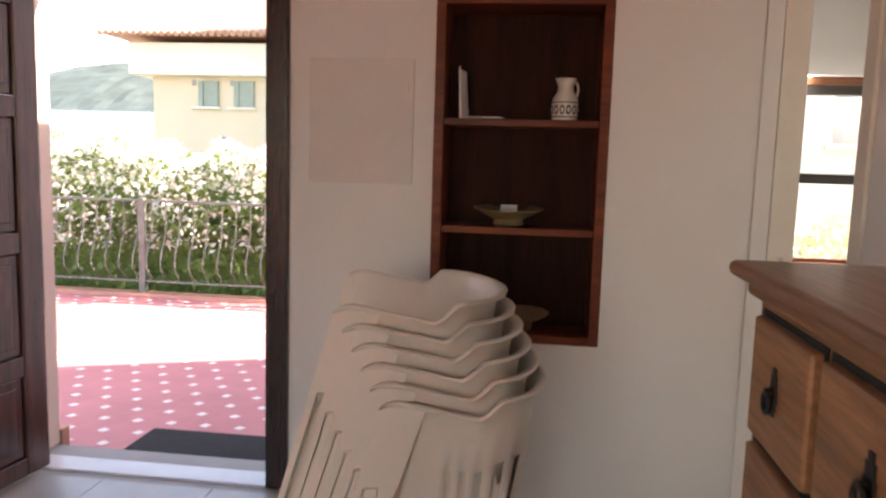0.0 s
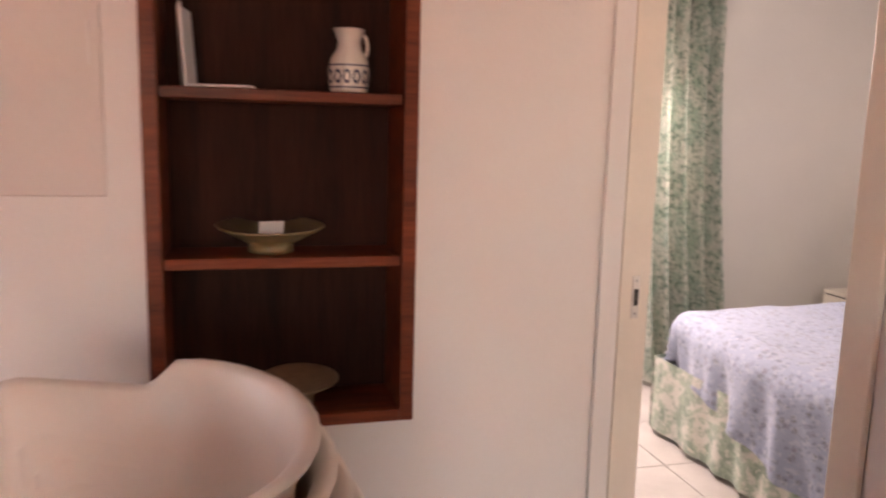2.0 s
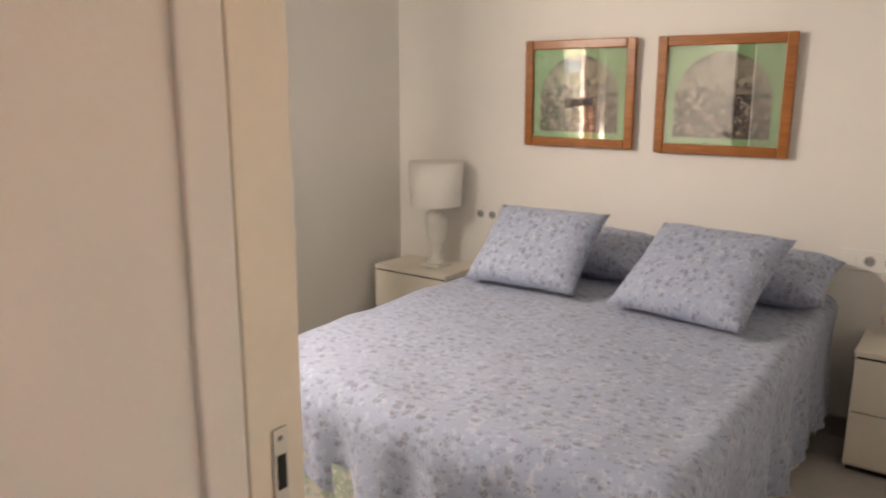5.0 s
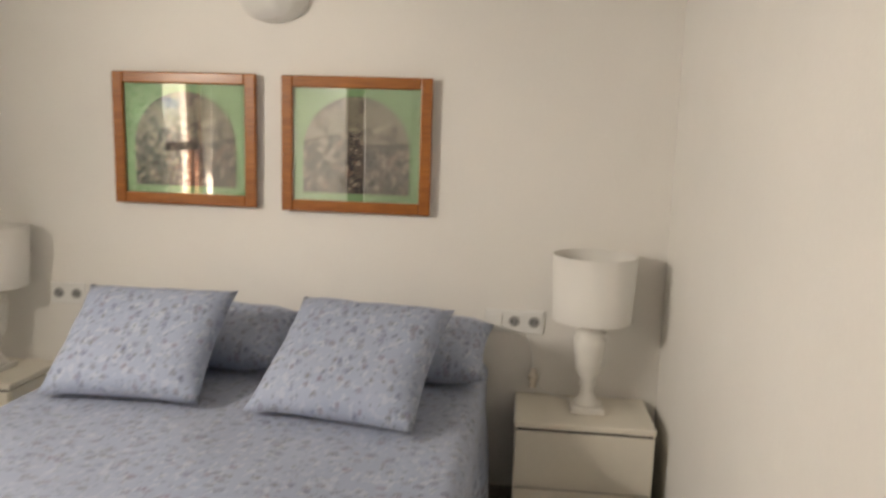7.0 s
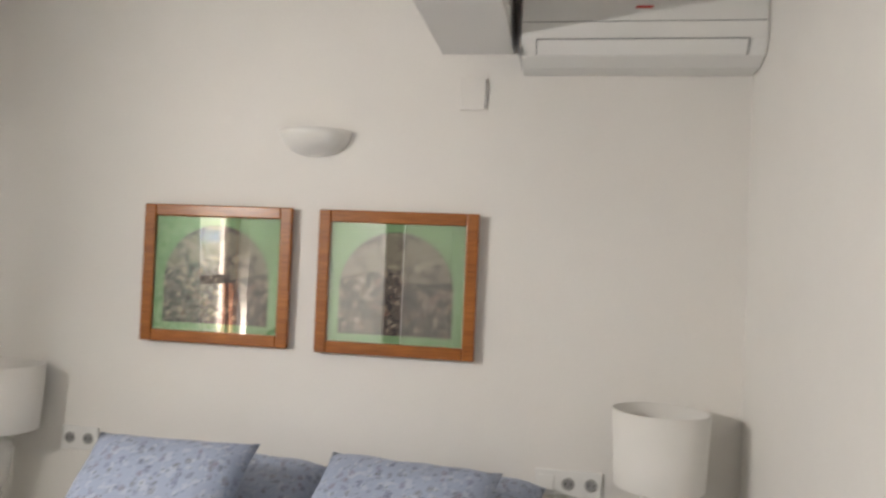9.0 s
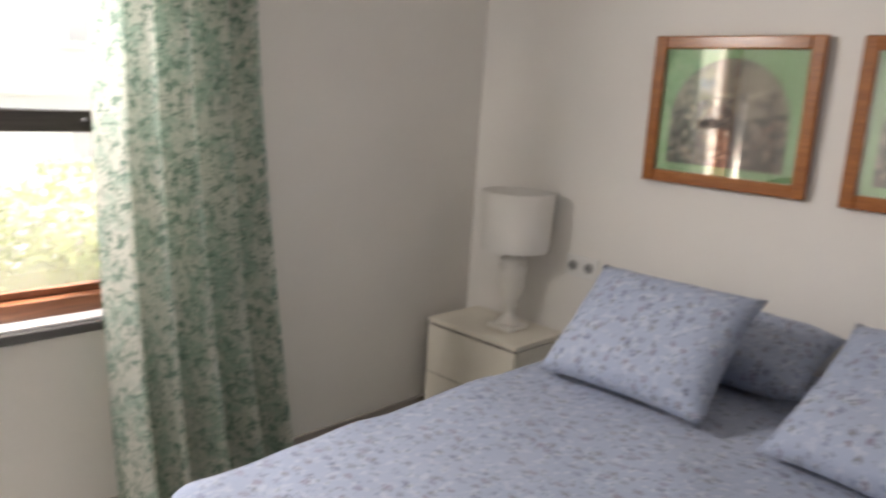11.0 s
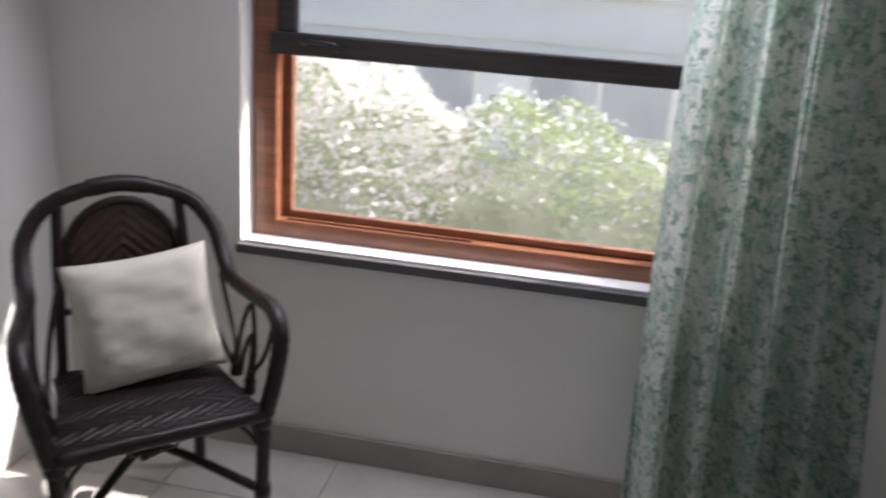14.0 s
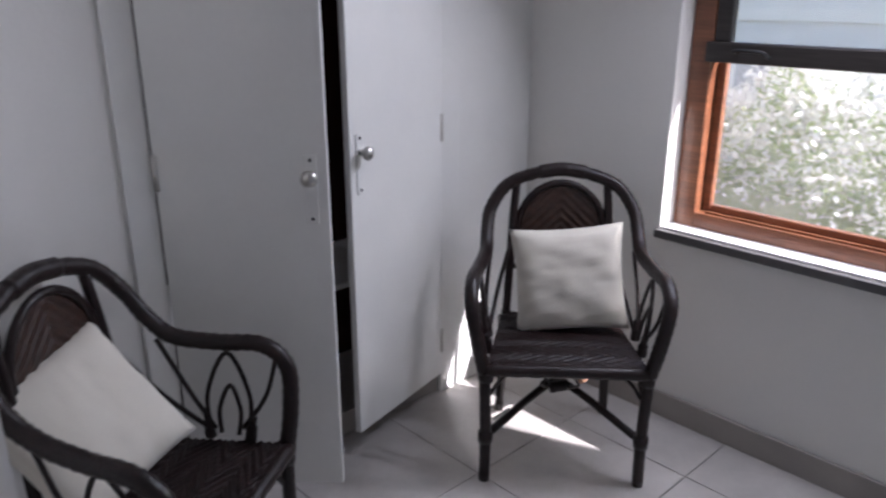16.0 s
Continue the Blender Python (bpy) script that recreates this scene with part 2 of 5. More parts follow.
M["curtain"] = fabric_print("green_toile_curtain", (0.67, 0.685, 0.63), [((0.42, 0.53, 0.465), 0.47, 0.56, 0.22), ((0.21, 0.30, 0.25), 0.53, 0.575, 0.80), ((0.72, 0.72, 0.66), 0.56, 0.60, 1.9), ((0.23, 0.31, 0.265), 0.59, 0.63, 2.6)], 46, 400, 0.55)
M["panel_cover"] = plain("beige_panel_paint", (0.73, 0.68, 0.63), 0.6, 0.05, 3, 70, 0.05)
M["seam"] = plain("shadowed_lacquer_seam", (0.30, 0.27, 0.22), 0.7)
M["outlet_grey"] = plain("socket_recess", (0.42, 0.41, 0.39), 0.5)
M["pane"] = hazy_glass("window_pane", 0.075)
M["picture_glass"] = glass("picture_glass", (1, 1, 1), 0.0, 1.95)
M["mat_green"] = plain("green_picture_mount", (0.13, 0.24, 0.11), 0.6, 0.06, 8)
M["engraving"] = fabric_print("brown_town_engraving", (0.085, 0.068, 0.058), [((0.03, 0.026, 0.026), 0.46, 0.54, 1.0), ((0.24, 0.20, 0.155), 0.55, 0.60, 1.5), ((0.035, 0.03, 0.03), 0.57, 0.61, 2.6), ((0.20, 0.12, 0.09), 0.62, 0.66, 2.2)], 26, 300)
M["engraving_sky"] = fabric_print("grey_engraved_sky", (0.17, 0.15, 0.115), [((0.07, 0.06, 0.055), 0.50, 0.6, 0.5), ((0.25, 0.22, 0.165), 0.56, 0.64, 0.8)], 22, 300)
M["terrace"] = plain("red_terrace_tile", (0.52, 0.185, 0.19), 0.6, 0.10, 4, 60, 0.08)
M["terrace_dot"] = plain("white_tile_inset", (0.78, 0.70, 0.68), 0.55, 0.06)
# Strong red for the unseen paving that warms the indoor light.
M["bounce_red"] = plain("red_bounce_paving", (0.62, 0.27, 0.18), 0.7, 0.10, 3, 40, 0.1)
M["terrace_edge"] = plain("terracotta", (0.55, 0.27, 0.19), 0.6, 0.12, 6)
M["doormat"] = plain("black_coir_mat", (0.022, 0.020, 0.022), 0.95, 0.3, 20, 200, 0.6)
M["marble"] = plain("white_marble_sill", (0.74, 0.73, 0.74), 0.25, 0.06, 5, 40, 0.0)
M["slate"] = plain("dark_slate_sill", (0.09, 0.085, 0.085), 0.4, 0.12, 8)
M["pink_wall"] = plain("pale_render", (0.72, 0.55, 0.47), 0.8, 0.05)
M["rail_iron"] = plain("grey_green_iron", (0.16, 0.17, 0.15), 0.5, 0.15, 20, 100, 0.1)
M["house_wall"] = plain("cream_house_render", (0.70, 0.60, 0.44), 0.85, 0.05, 0.4, 12, 0.1)
M["house_white"] = plain("pale_house_band", (0.78, 0.74, 0.62), 0.85, 0.04, 0.4)
M["roof_tile"] = plain("clay_roof_tile", (0.50, 0.28, 0.19), 0.8, 0.25, 3, 14, 0.2)
M["shutter"] = plain("grey_green_shutter", (0.30, 0.36, 0.30), 0.6, 0.08)
M["facade"] = plain("pale_facade_render", (0.76, 0.72, 0.62), 0.85, 0.05, 0.3, 10, 0.1)
M["facade_window"] = plain("grey_blind", (0.34, 0.34, 0.33), 0.5, 0.08, 1.0)
M["earth"] = plain("dry_ground", (0.50, 0.44, 0.33), 0.95, 0.2, 0.6, 12, 0.3)
M["water"] = plain("bay_water", (0.22, 0.33, 0.42), 0.25, 0.08, 0.02, 0.4, 0.1)
M["hill"] = plain("wooded_hill", (0.070, 0.098, 0.092), 0.95, 0.45, 0.03, 0.25, 0.6)
M["bark"] = plain("bark", (0.10, 0.07, 0.05), 0.9, 0.3, 10, 60, 0.5)


def leaf_material(name, a, b_, tr=0.3):
    m, nt, n, l, b = shader(name)
    g = n.new("ShaderNodeNewGeometry")
    col = ramp(n, l, g.outputs["Random Per Island"], [(0.0, a), (1.0, b_)])
    l.new(col, b.inputs["Base Color"])
    b.inputs["Roughness"].default_value = 0.5
    t = n.new("ShaderNodeBsdfTranslucent")
    l.new(col, t.inputs[0])
    mx = n.new("ShaderNodeMixShader")
    mx.inputs[0].default_value = tr
    l.new(b.outputs[0], mx.inputs[1])
    l.new(t.outputs[0], mx.inputs[2])
    l.new(mx.outputs[0], n["Material Output"].inputs[0])
    return m


M["leaf"] = leaf_material("oleander_leaf", (0.15, 0.235, 0.07), (0.30, 0.40, 0.13), 0.5)
M["leaf_light"] = leaf_material("young_leaf", (0.20, 0.30, 0.08), (0.36, 0.44, 0.16), 0.4)
M["blossom"] = leaf_material("white_blossom", (0.70, 0.70, 0.62), (0.84, 0.84, 0.80), 0.25)


# ---- building helpers ----
def finish(name, bm, mat, smooth=False, bev=0.0, seg=2):
    if bev:
        bmesh.ops.bevel(bm, geom=list(bm.edges), offset=bev, segments=seg, affect="EDGES", profile=0.5, clamp_overlap=True)
    me = bpy.data.meshes.new(name)
    bm.normal_update()
    bm.to_mesh(me)
    bm.free()
    if smooth:
        for p in me.polygons:
            p.use_smooth = True
    for mm in (mat if isinstance(mat, (list, tuple)) else [mat]):
        me.materials.append(mm)
    return me


def part(name, bm, mat, parent=None, label="", smooth=False, bev=0.0, seg=2, m=None):
    ob = new(name, finish(name, bm, mat, smooth, bev, seg))
    if parent is not None:
        ob.parent = parent
    if m is not None:
        ob.matrix_basis = m
    return tagged(ob, label)


def box(x0, x1, y0, y1, z0, z1, bm=None):
    bm = bm or bmesh.new()
    c = [bm.verts.new(p) for p in ((x0, y0, z0), (x1, y0, z0), (x1, y1, z0), (x0, y1, z0), (x0, y0, z1), (x1, y0, z1), (x1, y1, z1), (x0, y1, z1))]
    for f in ((3, 2, 1, 0), (4, 5, 6, 7), (0, 1, 5, 4), (1, 2, 6, 5), (2, 3, 7, 6), (3, 0, 4, 7)):
        bm.faces.new([c[i] for i in f])
    return bm


def lathe(profile, seg=24, bm=None, closed=True):
    """Turned shape from rows of (radius, height)."""
    bm = bm or bmesh.new()
    rings = []
    for r, z in profile:
        rings.append([bm.verts.new((r * math.cos(2 * math.pi * k / seg), r * math.sin(2 * math.pi * k / seg), z)) for k in range(seg)])
    for a, b in zip(rings, rings[1:]):
        for k in range(seg):
            bm.faces.new((a[k], a[(k + 1) % seg], b[(k + 1) % seg], b[k]))
    if closed:
        bm.faces.new(rings[0][::-1])
        bm.faces.new(rings[-1])
    return bm


def spline(pts, n=6):
    """Smooth curve through points."""
    p = [Vector(q) for q in pts]
    p = [p[0] * 2 - p[1]] + p + [p[-1] * 2 - p[-2]]
    out = []
    for i in range(1, len(p) - 2):
        for k in range(n):
            t = k / n
            a, b, c, d = p[i - 1], p[i], p[i + 1], p[i + 2]
            out.append(0.5 * ((2 * b) + (c - a) * t + (2 * a - 5 * b + 4 * c - d) * t * t + (3 * b - a - 3 * c + d) * t ** 3))
    out.append(p[-2])
    return out


def tube(pts, r, seg=8, bm=None, n=6, smooth_path=True, wrap=0.0):
    """A rod along a path; wrap gives the ridges of a cane binding."""
    bm = bm or bmesh.new()
    q = spline(pts, n) if smooth_path else [Vector(v) for v in pts]
    rings, up = [], Vector((0.13, 0.31, 0.94)).normalized()
    for i, c in enumerate(q):
        d = (q[min(i + 1, len(q) - 1)] - q[max(i - 1, 0)]).normalized()
        s = d.cross(up)
        if s.length < 0.2:
            s = d.cross(Vector((1, 0, 0)))
        s.normalize()
        u = s.cross(d).normalized()
        up = u
        rr = (r[i * len(r) // len(q)] if isinstance(r, (list, tuple)) else r) * (1 + wrap * (i % 2))
        rings.append([bm.verts.new(c + rr * (s * math.cos(2 * math.pi * k / seg) + u * math.sin(2 * math.pi * k / seg))) for k in range(seg)])
    for a, b in zip(rings, rings[1:]):
        for k in range(seg):
            bm.faces.new((a[k], a[(k + 1) % seg], b[(k + 1) % seg], b[k]))
    bm.faces.new(rings[0][::-1])
    bm.faces.new(rings[-1])
    return bm


def grid_sheet(fn, nu, nv, bm=None):
    bm = bm or bmesh.new()
    v = [[bm.verts.new(fn(i / nu, j / nv)) for j in range(nv + 1)] for i in range(nu + 1)]
    for i in range(nu):
        for j in range(nv):
            bm.faces.new((v[i][j], v[i + 1][j], v[i + 1][j + 1], v[i][j + 1]))
    return bm


def thing(name, label, category, m=None, group="", kind=""):
    ob = new(name)
    ob.empty_display_size = 0.1
    if m is not None:
        ob.matrix_basis = m
    return tagged(ob, label, category, group, kind)


def setting(name, bm, mat, label, category, bev=0.0):
    return tagged(part(name, bm, mat, None, "", False, bev), label, category, "", "structure")


def leaf_cloud(n, place, size, seed, flat=0.5):
    """Many small bent leaves as one mesh: place(rng) gives the spot of each."""
    rng = np.random.default_rng(seed)
    verts, faces = [], []
    for k in range(n):
        p = np.array(place(rng))
        a = rng.normal(size=3)
        a /= np.linalg.norm(a)
        b = np.cross(a, rng.normal(size=3))
        b /= np.linalg.norm(b)
        s = size * rng.uniform(0.6, 1.4)
        i = len(verts)
        verts += [p - a * s, p + b * s * flat, p + a * s, p - b * s * flat]
        faces.append((i, i + 1, i + 2, i + 3))
    me = bpy.data.meshes.new("leaves")
    me.from_pydata([tuple(v) for v in verts], [], faces)
    return me

# ---- setting: walls, floor, ceiling ----
NY, HX, WY, RY = 1.24, 3.79, 3.24, 0.36       # niche wall, headboard wall, window wall, bedroom's right wall
WX = 0.42                                     # wardrobe front
CZ = 2.48                                     # ceiling
T = 0.14


def wall(name, boxes, label):
    bm = bmesh.new()
    for b in boxes:
        box(*b, bm)
    return setting(name, bm, M["wall"], label, "wall")


sl = box(-3.2, 1.13, -4.2, NY + 0.24, -0.2, -0.006)
box(1.13, 4.2, -4.2, NY + 0.24, -0.2, -0.006, sl)
box(-0.02, 4.2, NY + 0.24, 3.3, -0.2, -0.006, sl)
slab = setting("floor", sl, M["grout"], "grey stone tile floor through both rooms", "floor")
cb_ = box(-3.34, 4.2, -4.34, NY + 0.24, CZ, CZ + 0.15)
box(-0.12, 4.2, NY + 0.24, 3.5, CZ, CZ + 0.15, cb_)
ceiling = setting("ceiling", cb_, M["ceiling"], "plain white plastered ceiling", "ceiling")
setting("ceiling_beam", box(WX, HX, 1.13, 1.375, 2.16, CZ - 0.001), M["ceiling"], "white plastered ceiling beam above the bed", "beam")

wall("wall_headboard", [(HX, HX + T, RY - T, WY + 0.2, 0, CZ)], "white plaster wall behind the bed")
wall("wall_bedroom_side", [(1.13, HX, RY - T, RY, 0, CZ)], "white plaster side wall by the nightstand")
# window wall, with the window opening
W0, W1, WZ0, WZ1, WO = 1.004, 2.40, 0.672, 1.84, WY + 0.2
wall("wall_window", [(0.0, W0, WY, WO, 0, CZ), (W1, HX, WY, WO, 0, CZ), (W0, W1, WY, WO, 0, WZ0 - 0.03), (W0, W1, WY, WO, WZ1, CZ)], "white plaster wall under and beside the window")
# living-room wall with the front door and the niche
NX0, NX1, NZ0, NZ1 = -0.115, 0.50, 0.63, 1.86
DX0, DX1 = -1.77, -0.70
wall("wall_entrance", [(-3.2, DX0 - 0.04, NY, NY + 0.24, 0, CZ)], "white plaster wall beside the front door")
wall("wall_over_door", [(DX0 - 0.04, DX1 + 0.05, NY, NY + 0.24, 1.95, CZ)], "white plaster wall over the front door")
wall("wall_niche", [(DX1 + 0.05, NX0 + 0.01, NY, NY + 0.24, 0, CZ), (NX1 - 0.01, 1.0, NY, NY + 0.035, 0, CZ), (NX0 + 0.01, NX1 - 0.01, NY, NY + 0.24, 0, NZ0 + 0.01), (NX0 + 0.01, NX1 - 0.01, NY, NY + 0.24, NZ1 - 0.01, CZ)], "white plaster living-room wall with a built-in shelf niche")
wall("wall_return", [(NX1 + 0.002, 0.53, NY + 0.036, 1.50, 0, CZ), (WX - 0.10, NX1 + 0.001, NY + 0.241, 1.50, 0, CZ)], "white plaster return beside the wardrobe")
# wall between living room and bedroom, with the bedroom doorway
JY0, JY1 = 0.42, 1.235
wall("wall_door", [(1.0, 1.13, -4.2, JY0 - 0.04, 0, CZ), (1.0, 1.13, JY0 - 0.04, NY + 0.035, 2.08, CZ), (1.0, 1.13, NY + 0.012, NY + 0.035, 0, 2.08)], "white plaster wall with the bedroom doorway")
wall("wall_wardrobe", [(WX - 0.10, WX, 1.501, 1.735, 0, CZ), (WX - 0.10, WX, 1.735, WY, 2.12, CZ)], "white wall beside and above the built-in wardrobe")
wall("wall_wing", [(-0.12, -0.02, NY + 0.24, 3.97, -0.2, 2.8)], "rendered side wall of the bedroom wing")
wall("wall_living_left", [(-3.34, -3.2, -4.2, NY + 0.24, 0, CZ)], "plain white living-room wall")
# Unseen back wall; its wide opening is added to let light in.
wall("wall_living_back", [(-3.34, -2.3, -4.34, -4.2, 0, CZ), (0.5, 1.13, -4.34, -4.2, 0, CZ), (-2.3, 0.5, -4.34, -4.2, 2.25, CZ)], "plain white living-room wall")
setting("roof", box(-0.12, 4.5, NY, 4.02, CZ + 0.16, CZ + 0.26), M["roof_tile"], "overhanging clay roof of the bedroom wing", "roof")
setting("baseboard", box(WX + 0.002, HX, WY - 0.014, WY, 0, 0.09), M["baseboard"], "grey stone baseboard under the window", "baseboard", 0.003)
setting("baseboard_wardrobe", box(WX, WX + 0.014, 1.502, 1.73, 0, 0.09), M["baseboard"], "grey stone baseboard beside the wardrobe", "baseboard", 0.003)
setting("baseboard_headboard", box(HX - 0.014, HX, RY, WY - 0.016, 0, 0.09), M["baseboard"], "grey stone baseboard behind the bed", "baseboard", 0.003)

# ---- bedroom door frame ----
fr = thing("door_frame", "cream painted wooden frame of the bedroom doorway", "door frame", None, "", "structure")
part("jamb", box(1.055, 1.14, NY - 0.012, NY + 0.010, 0, 2.04), M["frame_paint"], fr, "", False, 0.003)
part("jamb", box(1.055, 1.14, JY0 - 0.025, JY0, 0, 2.04), M["frame_paint"], fr, "", False, 0.003)
part("architrave", box(0.995, 1.053, NY - 0.012, NY - 0.001, 0, 2.06), M["wall"], fr, "", False, 0.004)
part("architrave", box(0.988, 1.0, JY0 - 0.075, JY0 - 0.012, 0, 2.06), M["frame_paint"], fr, "", False, 0.004)
part("head", box(1.0, 1.14, JY0 - 0.02, NY - 0.013, 2.041, 2.075), M["frame_paint"], fr, "", False, 0.003)
sp = part("strike_plate", box(1.088, 1.110, NY - 0.016, NY - 0.0125, 0.87, 0.985), M["chrome"], fr, "satin metal strike plate with a dark slot", False, 0.001)
part("slot", box(1.093, 1.106, NY - 0.0175, NY - 0.0163, 0.905, 0.95), M["black"], sp)
for z in (0.883, 0.972):
    part("screw", lathe([(0.004, 0), (0.0035, 0.001)], 8), M["grey_plastic"], sp, "", False, 0, 2, pose(1.099, NY - 0.0162, z, 90))

# ---- window ----
win = thing("window_1", "varnished brown wooden sash window with dark meeting rail", "window", None, "", "structure")
FY = WY + 0.075


def wpart(name, x0, x1, z0, z1, y0, y1, mat, bev=0.004):
    return part(name, box(x0, x1, y0, y1, z0, z1), mat, win, "", False, bev)


wpart("frame_stile", W0 + 0.002, W0 + 0.075, WZ0, WZ1, FY, FY + 0.09, M["window_wood"])
wpart("frame_stile", W1 - 0.075, W1 - 0.002, WZ0, WZ1, FY, FY + 0.09, M["window_wood"])
wpart("frame_bottom", W0 + 0.075, W1 - 0.075, WZ0, WZ0 + 0.055, FY, FY + 0.09, M["window_wood"])
wpart("frame_head", W0 + 0.075, W1 - 0.075, WZ1 - 0.05, WZ1, FY, FY + 0.09, M["window_wood"])
RZ0, RZ1 = 1.207, 1.268
rail = wpart("meeting_rail", W0 + 0.056, W1 - 0.06, RZ0, RZ1, FY - 0.012, FY + 0.03, M["window_dark"], 0.006)
wpart("upper_stile", W0 + 0.076, W0 + 0.125, RZ1, WZ1 - 0.05, FY + 0.0, FY + 0.04, M["window_dark"])
wpart("upper_stile", W1 - 0.125, W1 - 0.076, RZ1, WZ1 - 0.05, FY + 0.0, FY + 0.04, M["window_dark"])
wpart("upper_rail", W0 + 0.125, W1 - 0.125, WZ1 - 0.105, WZ1 - 0.052, FY, FY + 0.04, M["window_dark"])
wpart("lower_stile", W0 + 0.076, W0 + 0.105, WZ0 + 0.056, RZ0 - 0.001, FY + 0.045, FY + 0.075, M["window_wood"])
wpart("lower_stile", W1 - 0.105, W1 - 0.076, WZ0 + 0.056, RZ0 - 0.001, FY + 0.045, FY + 0.075, M["window_wood"])
wpart("lower_rail", W0 + 0.106, W1 - 0.106, WZ0 + 0.056, WZ0 + 0.078, FY + 0.045, FY + 0.075, M["window_wood"])
wpart("track", W0 + 0.106, W0 + 0.66, WZ0 + 0.0555, WZ0 + 0.062, FY + 0.012, FY + 0.02, M["window_wood"], 0)
for z0, z1, yy in ((WZ0 + 0.078, RZ0, FY + 0.058), (RZ1, WZ1 - 0.105, FY + 0.02)):
    pn = wpart("pane", W0 + 0.10, W1 - 0.10, z0, z1, yy, yy + 0.004, M["pane"], 0)
    pn.visible_shadow = False
h = part("handle", tube([(x, FY - y, RZ1 - z) for x, y, z in ((1.165, 0.013, 0.028), (1.165, 0.035, 0.022), (1.20, 0.045, 0.020), (1.25, 0.045, 0.022), (1.262, 0.03, 0.034), (1.262, 0.013, 0.039))], 0.006, 8), M["iron"], rail, "black iron sash pull", True)
part("bolt", lathe([(0.012, 0), (0.012, 0.006), (0.006, 0.008), (0.006, 0.02)], 12), M["iron"], rail, "", True, 0, 2, pose(2.185, FY - 0.012, RZ1 - 0.03, 90))
part("window_sill", box(W0 - 0.01, W1 + 0.01, WY - 0.022, FY, WZ0 - 0.029, WZ0 - 0.001), M["slate"], win, "thin dark slate sill slab", False, 0.003)
part("window_sill", box(W0 + 0.001, W1 - 0.001, FY - 0.072, FY - 0.001, WZ0 - 0.0005, WZ0 + 0.006), M["marble"], win, "", False, 0.001)

# ---- curtain ----
def curtain_point(u, v):
    z = 0.03 + 2.27 * v
    flare = (1 - v) ** 1.5
    x = 2.165 - 0.015 * flare - 0.02 * math.sin(math.pi * v) + u * (0.42 + 0.25 * flare)
    amp = 0.046 + 0.030 * flare
    ph = 2 * math.pi * (5.2 * u + 0.36 * math.sin(2.9 * u + 1.1 * v) + 0.10 * math.sin(7 * u))
    y = WY - 0.12 + amp * (math.sin(ph) + 0.32 * math.sin(2 * ph + 1.1 + v)) + 0.010 * math.sin(47 * u + 3 * v) * v + 0.012 * math.sin(9 * u + 4 * v) - 0.10 * flare * (1 - u)
    return (x + 0.012 * math.cos(ph), y, z)


cu = thing("curtain", "gathered green and cream toile curtain hanging beside the window", "curtain")
part("cloth", grid_sheet(curtain_point, 240, 44), M["curtain"], cu, "", True)
part("rod", tube([(0.95, WY - 0.09, 2.315), (2.85, WY - 0.09, 2.315)], 0.012, 10, None, 2), M["dark_wood"], cu, "", True)
for x in (1.0, 2.8):
    part("bracket", box(x - 0.01, x + 0.01, WY - 0.10, WY - 0.002, 2.29, 2.305), M["dark_wood"], cu, "", False, 0.002)

# ---- wardrobe ----
wd = thing("wardrobe", "built-in white gloss wardrobe with two doors standing ajar", "wardrobe")
part("frame", box(WX - 0.03, WX + 0.012, 1.737, 1.812, 0.0, 2.1), M["gloss_white"], wd, "", False, 0.003)
part("frame", box(WX - 0.03, WX + 0.012, 2.780, 2.865, 0.0, 2.1), M["gloss_white"], wd, "", False, 0.003)
part("side_panel", box(WX - 0.03, WX + 0.004, 2.867, WY - 0.001, 0.0, 2.12), M["gloss_white"], wd)
part("frame", box(WX - 0.03, WX + 0.012, 1.814, 2.778, 2.06, 2.1), M["gloss_white"], wd, "", False, 0.003)
part("plinth", box(WX - 0.03, WX - 0.002, 1.814, 2.778, 0.0, 0.082), M["baseboard"], wd, "", False, 0.002)
# Back of the white wardrobe coloured dark in place of interior shade.
part("interior", box(-0.018, 0.0, 1.75, 2.95, 0.0, 2.1), M["shaded_back"], wd, "wardrobe back coloured dark for interior shade")
part("shelf", box(0.001, WX - 0.05, 1.82, 2.95, 0.50, 0.52), M["gloss_white"], wd, "", False, 0.002)
part("interior_floor", box(0.001, WX - 0.031, 1.75, 2.95, 0.0, 0.05), M["baseboard"], wd)


def wardrobe_door(hy, width, turn, sign):
    d = part("door", box(-0.011, 0.011, 0, width * sign, 0.085, 2.055) if sign > 0 else box(-0.011, 0.011, -width, 0, 0.085, 2.055), M["gloss_white"], wd, "", False, 0.003, 2, pose(WX + 0.012, hy, 0, 0, 0, turn))
    ky = (width - 0.042) * sign
    pl = part("lock_plate", box(0.0115, 0.0145, ky - 0.016, ky + 0.016, 0.86, 1.035), M["gloss_white"], d, "white painted lock plate", False, 0.003)
    part("knob", lathe([(0.010, 0), (0.008, 0.012), (0.019, 0.022), (0.021, 0.032), (0.013, 0.040), (0.002, 0.042)], 16), M["chrome"], d, "satin metal knob", True, 0, 2, pose(0.0145, ky, 0.982, 0, 90, 0))
    for z in (0.872, 1.022):
        part("screw", lathe([(0.005, 0), (0.004, 0.002)], 8), M["iron"], d, "", False, 0, 2, pose(0.0146, ky, z, 0, 90, 0))
    for z in (0.22, 0.99, 1.85):
        part("hinge", lathe([(0.006, -0.045), (0.006, 0.045)], 8), M["chrome"], d, "", True, 0, 2, pose(0.012, 0.004 * sign, z))
    return d


wardrobe_door(1.818, 0.425, -42, 1)
wardrobe_door(2.775, 0.475, 14, -1)

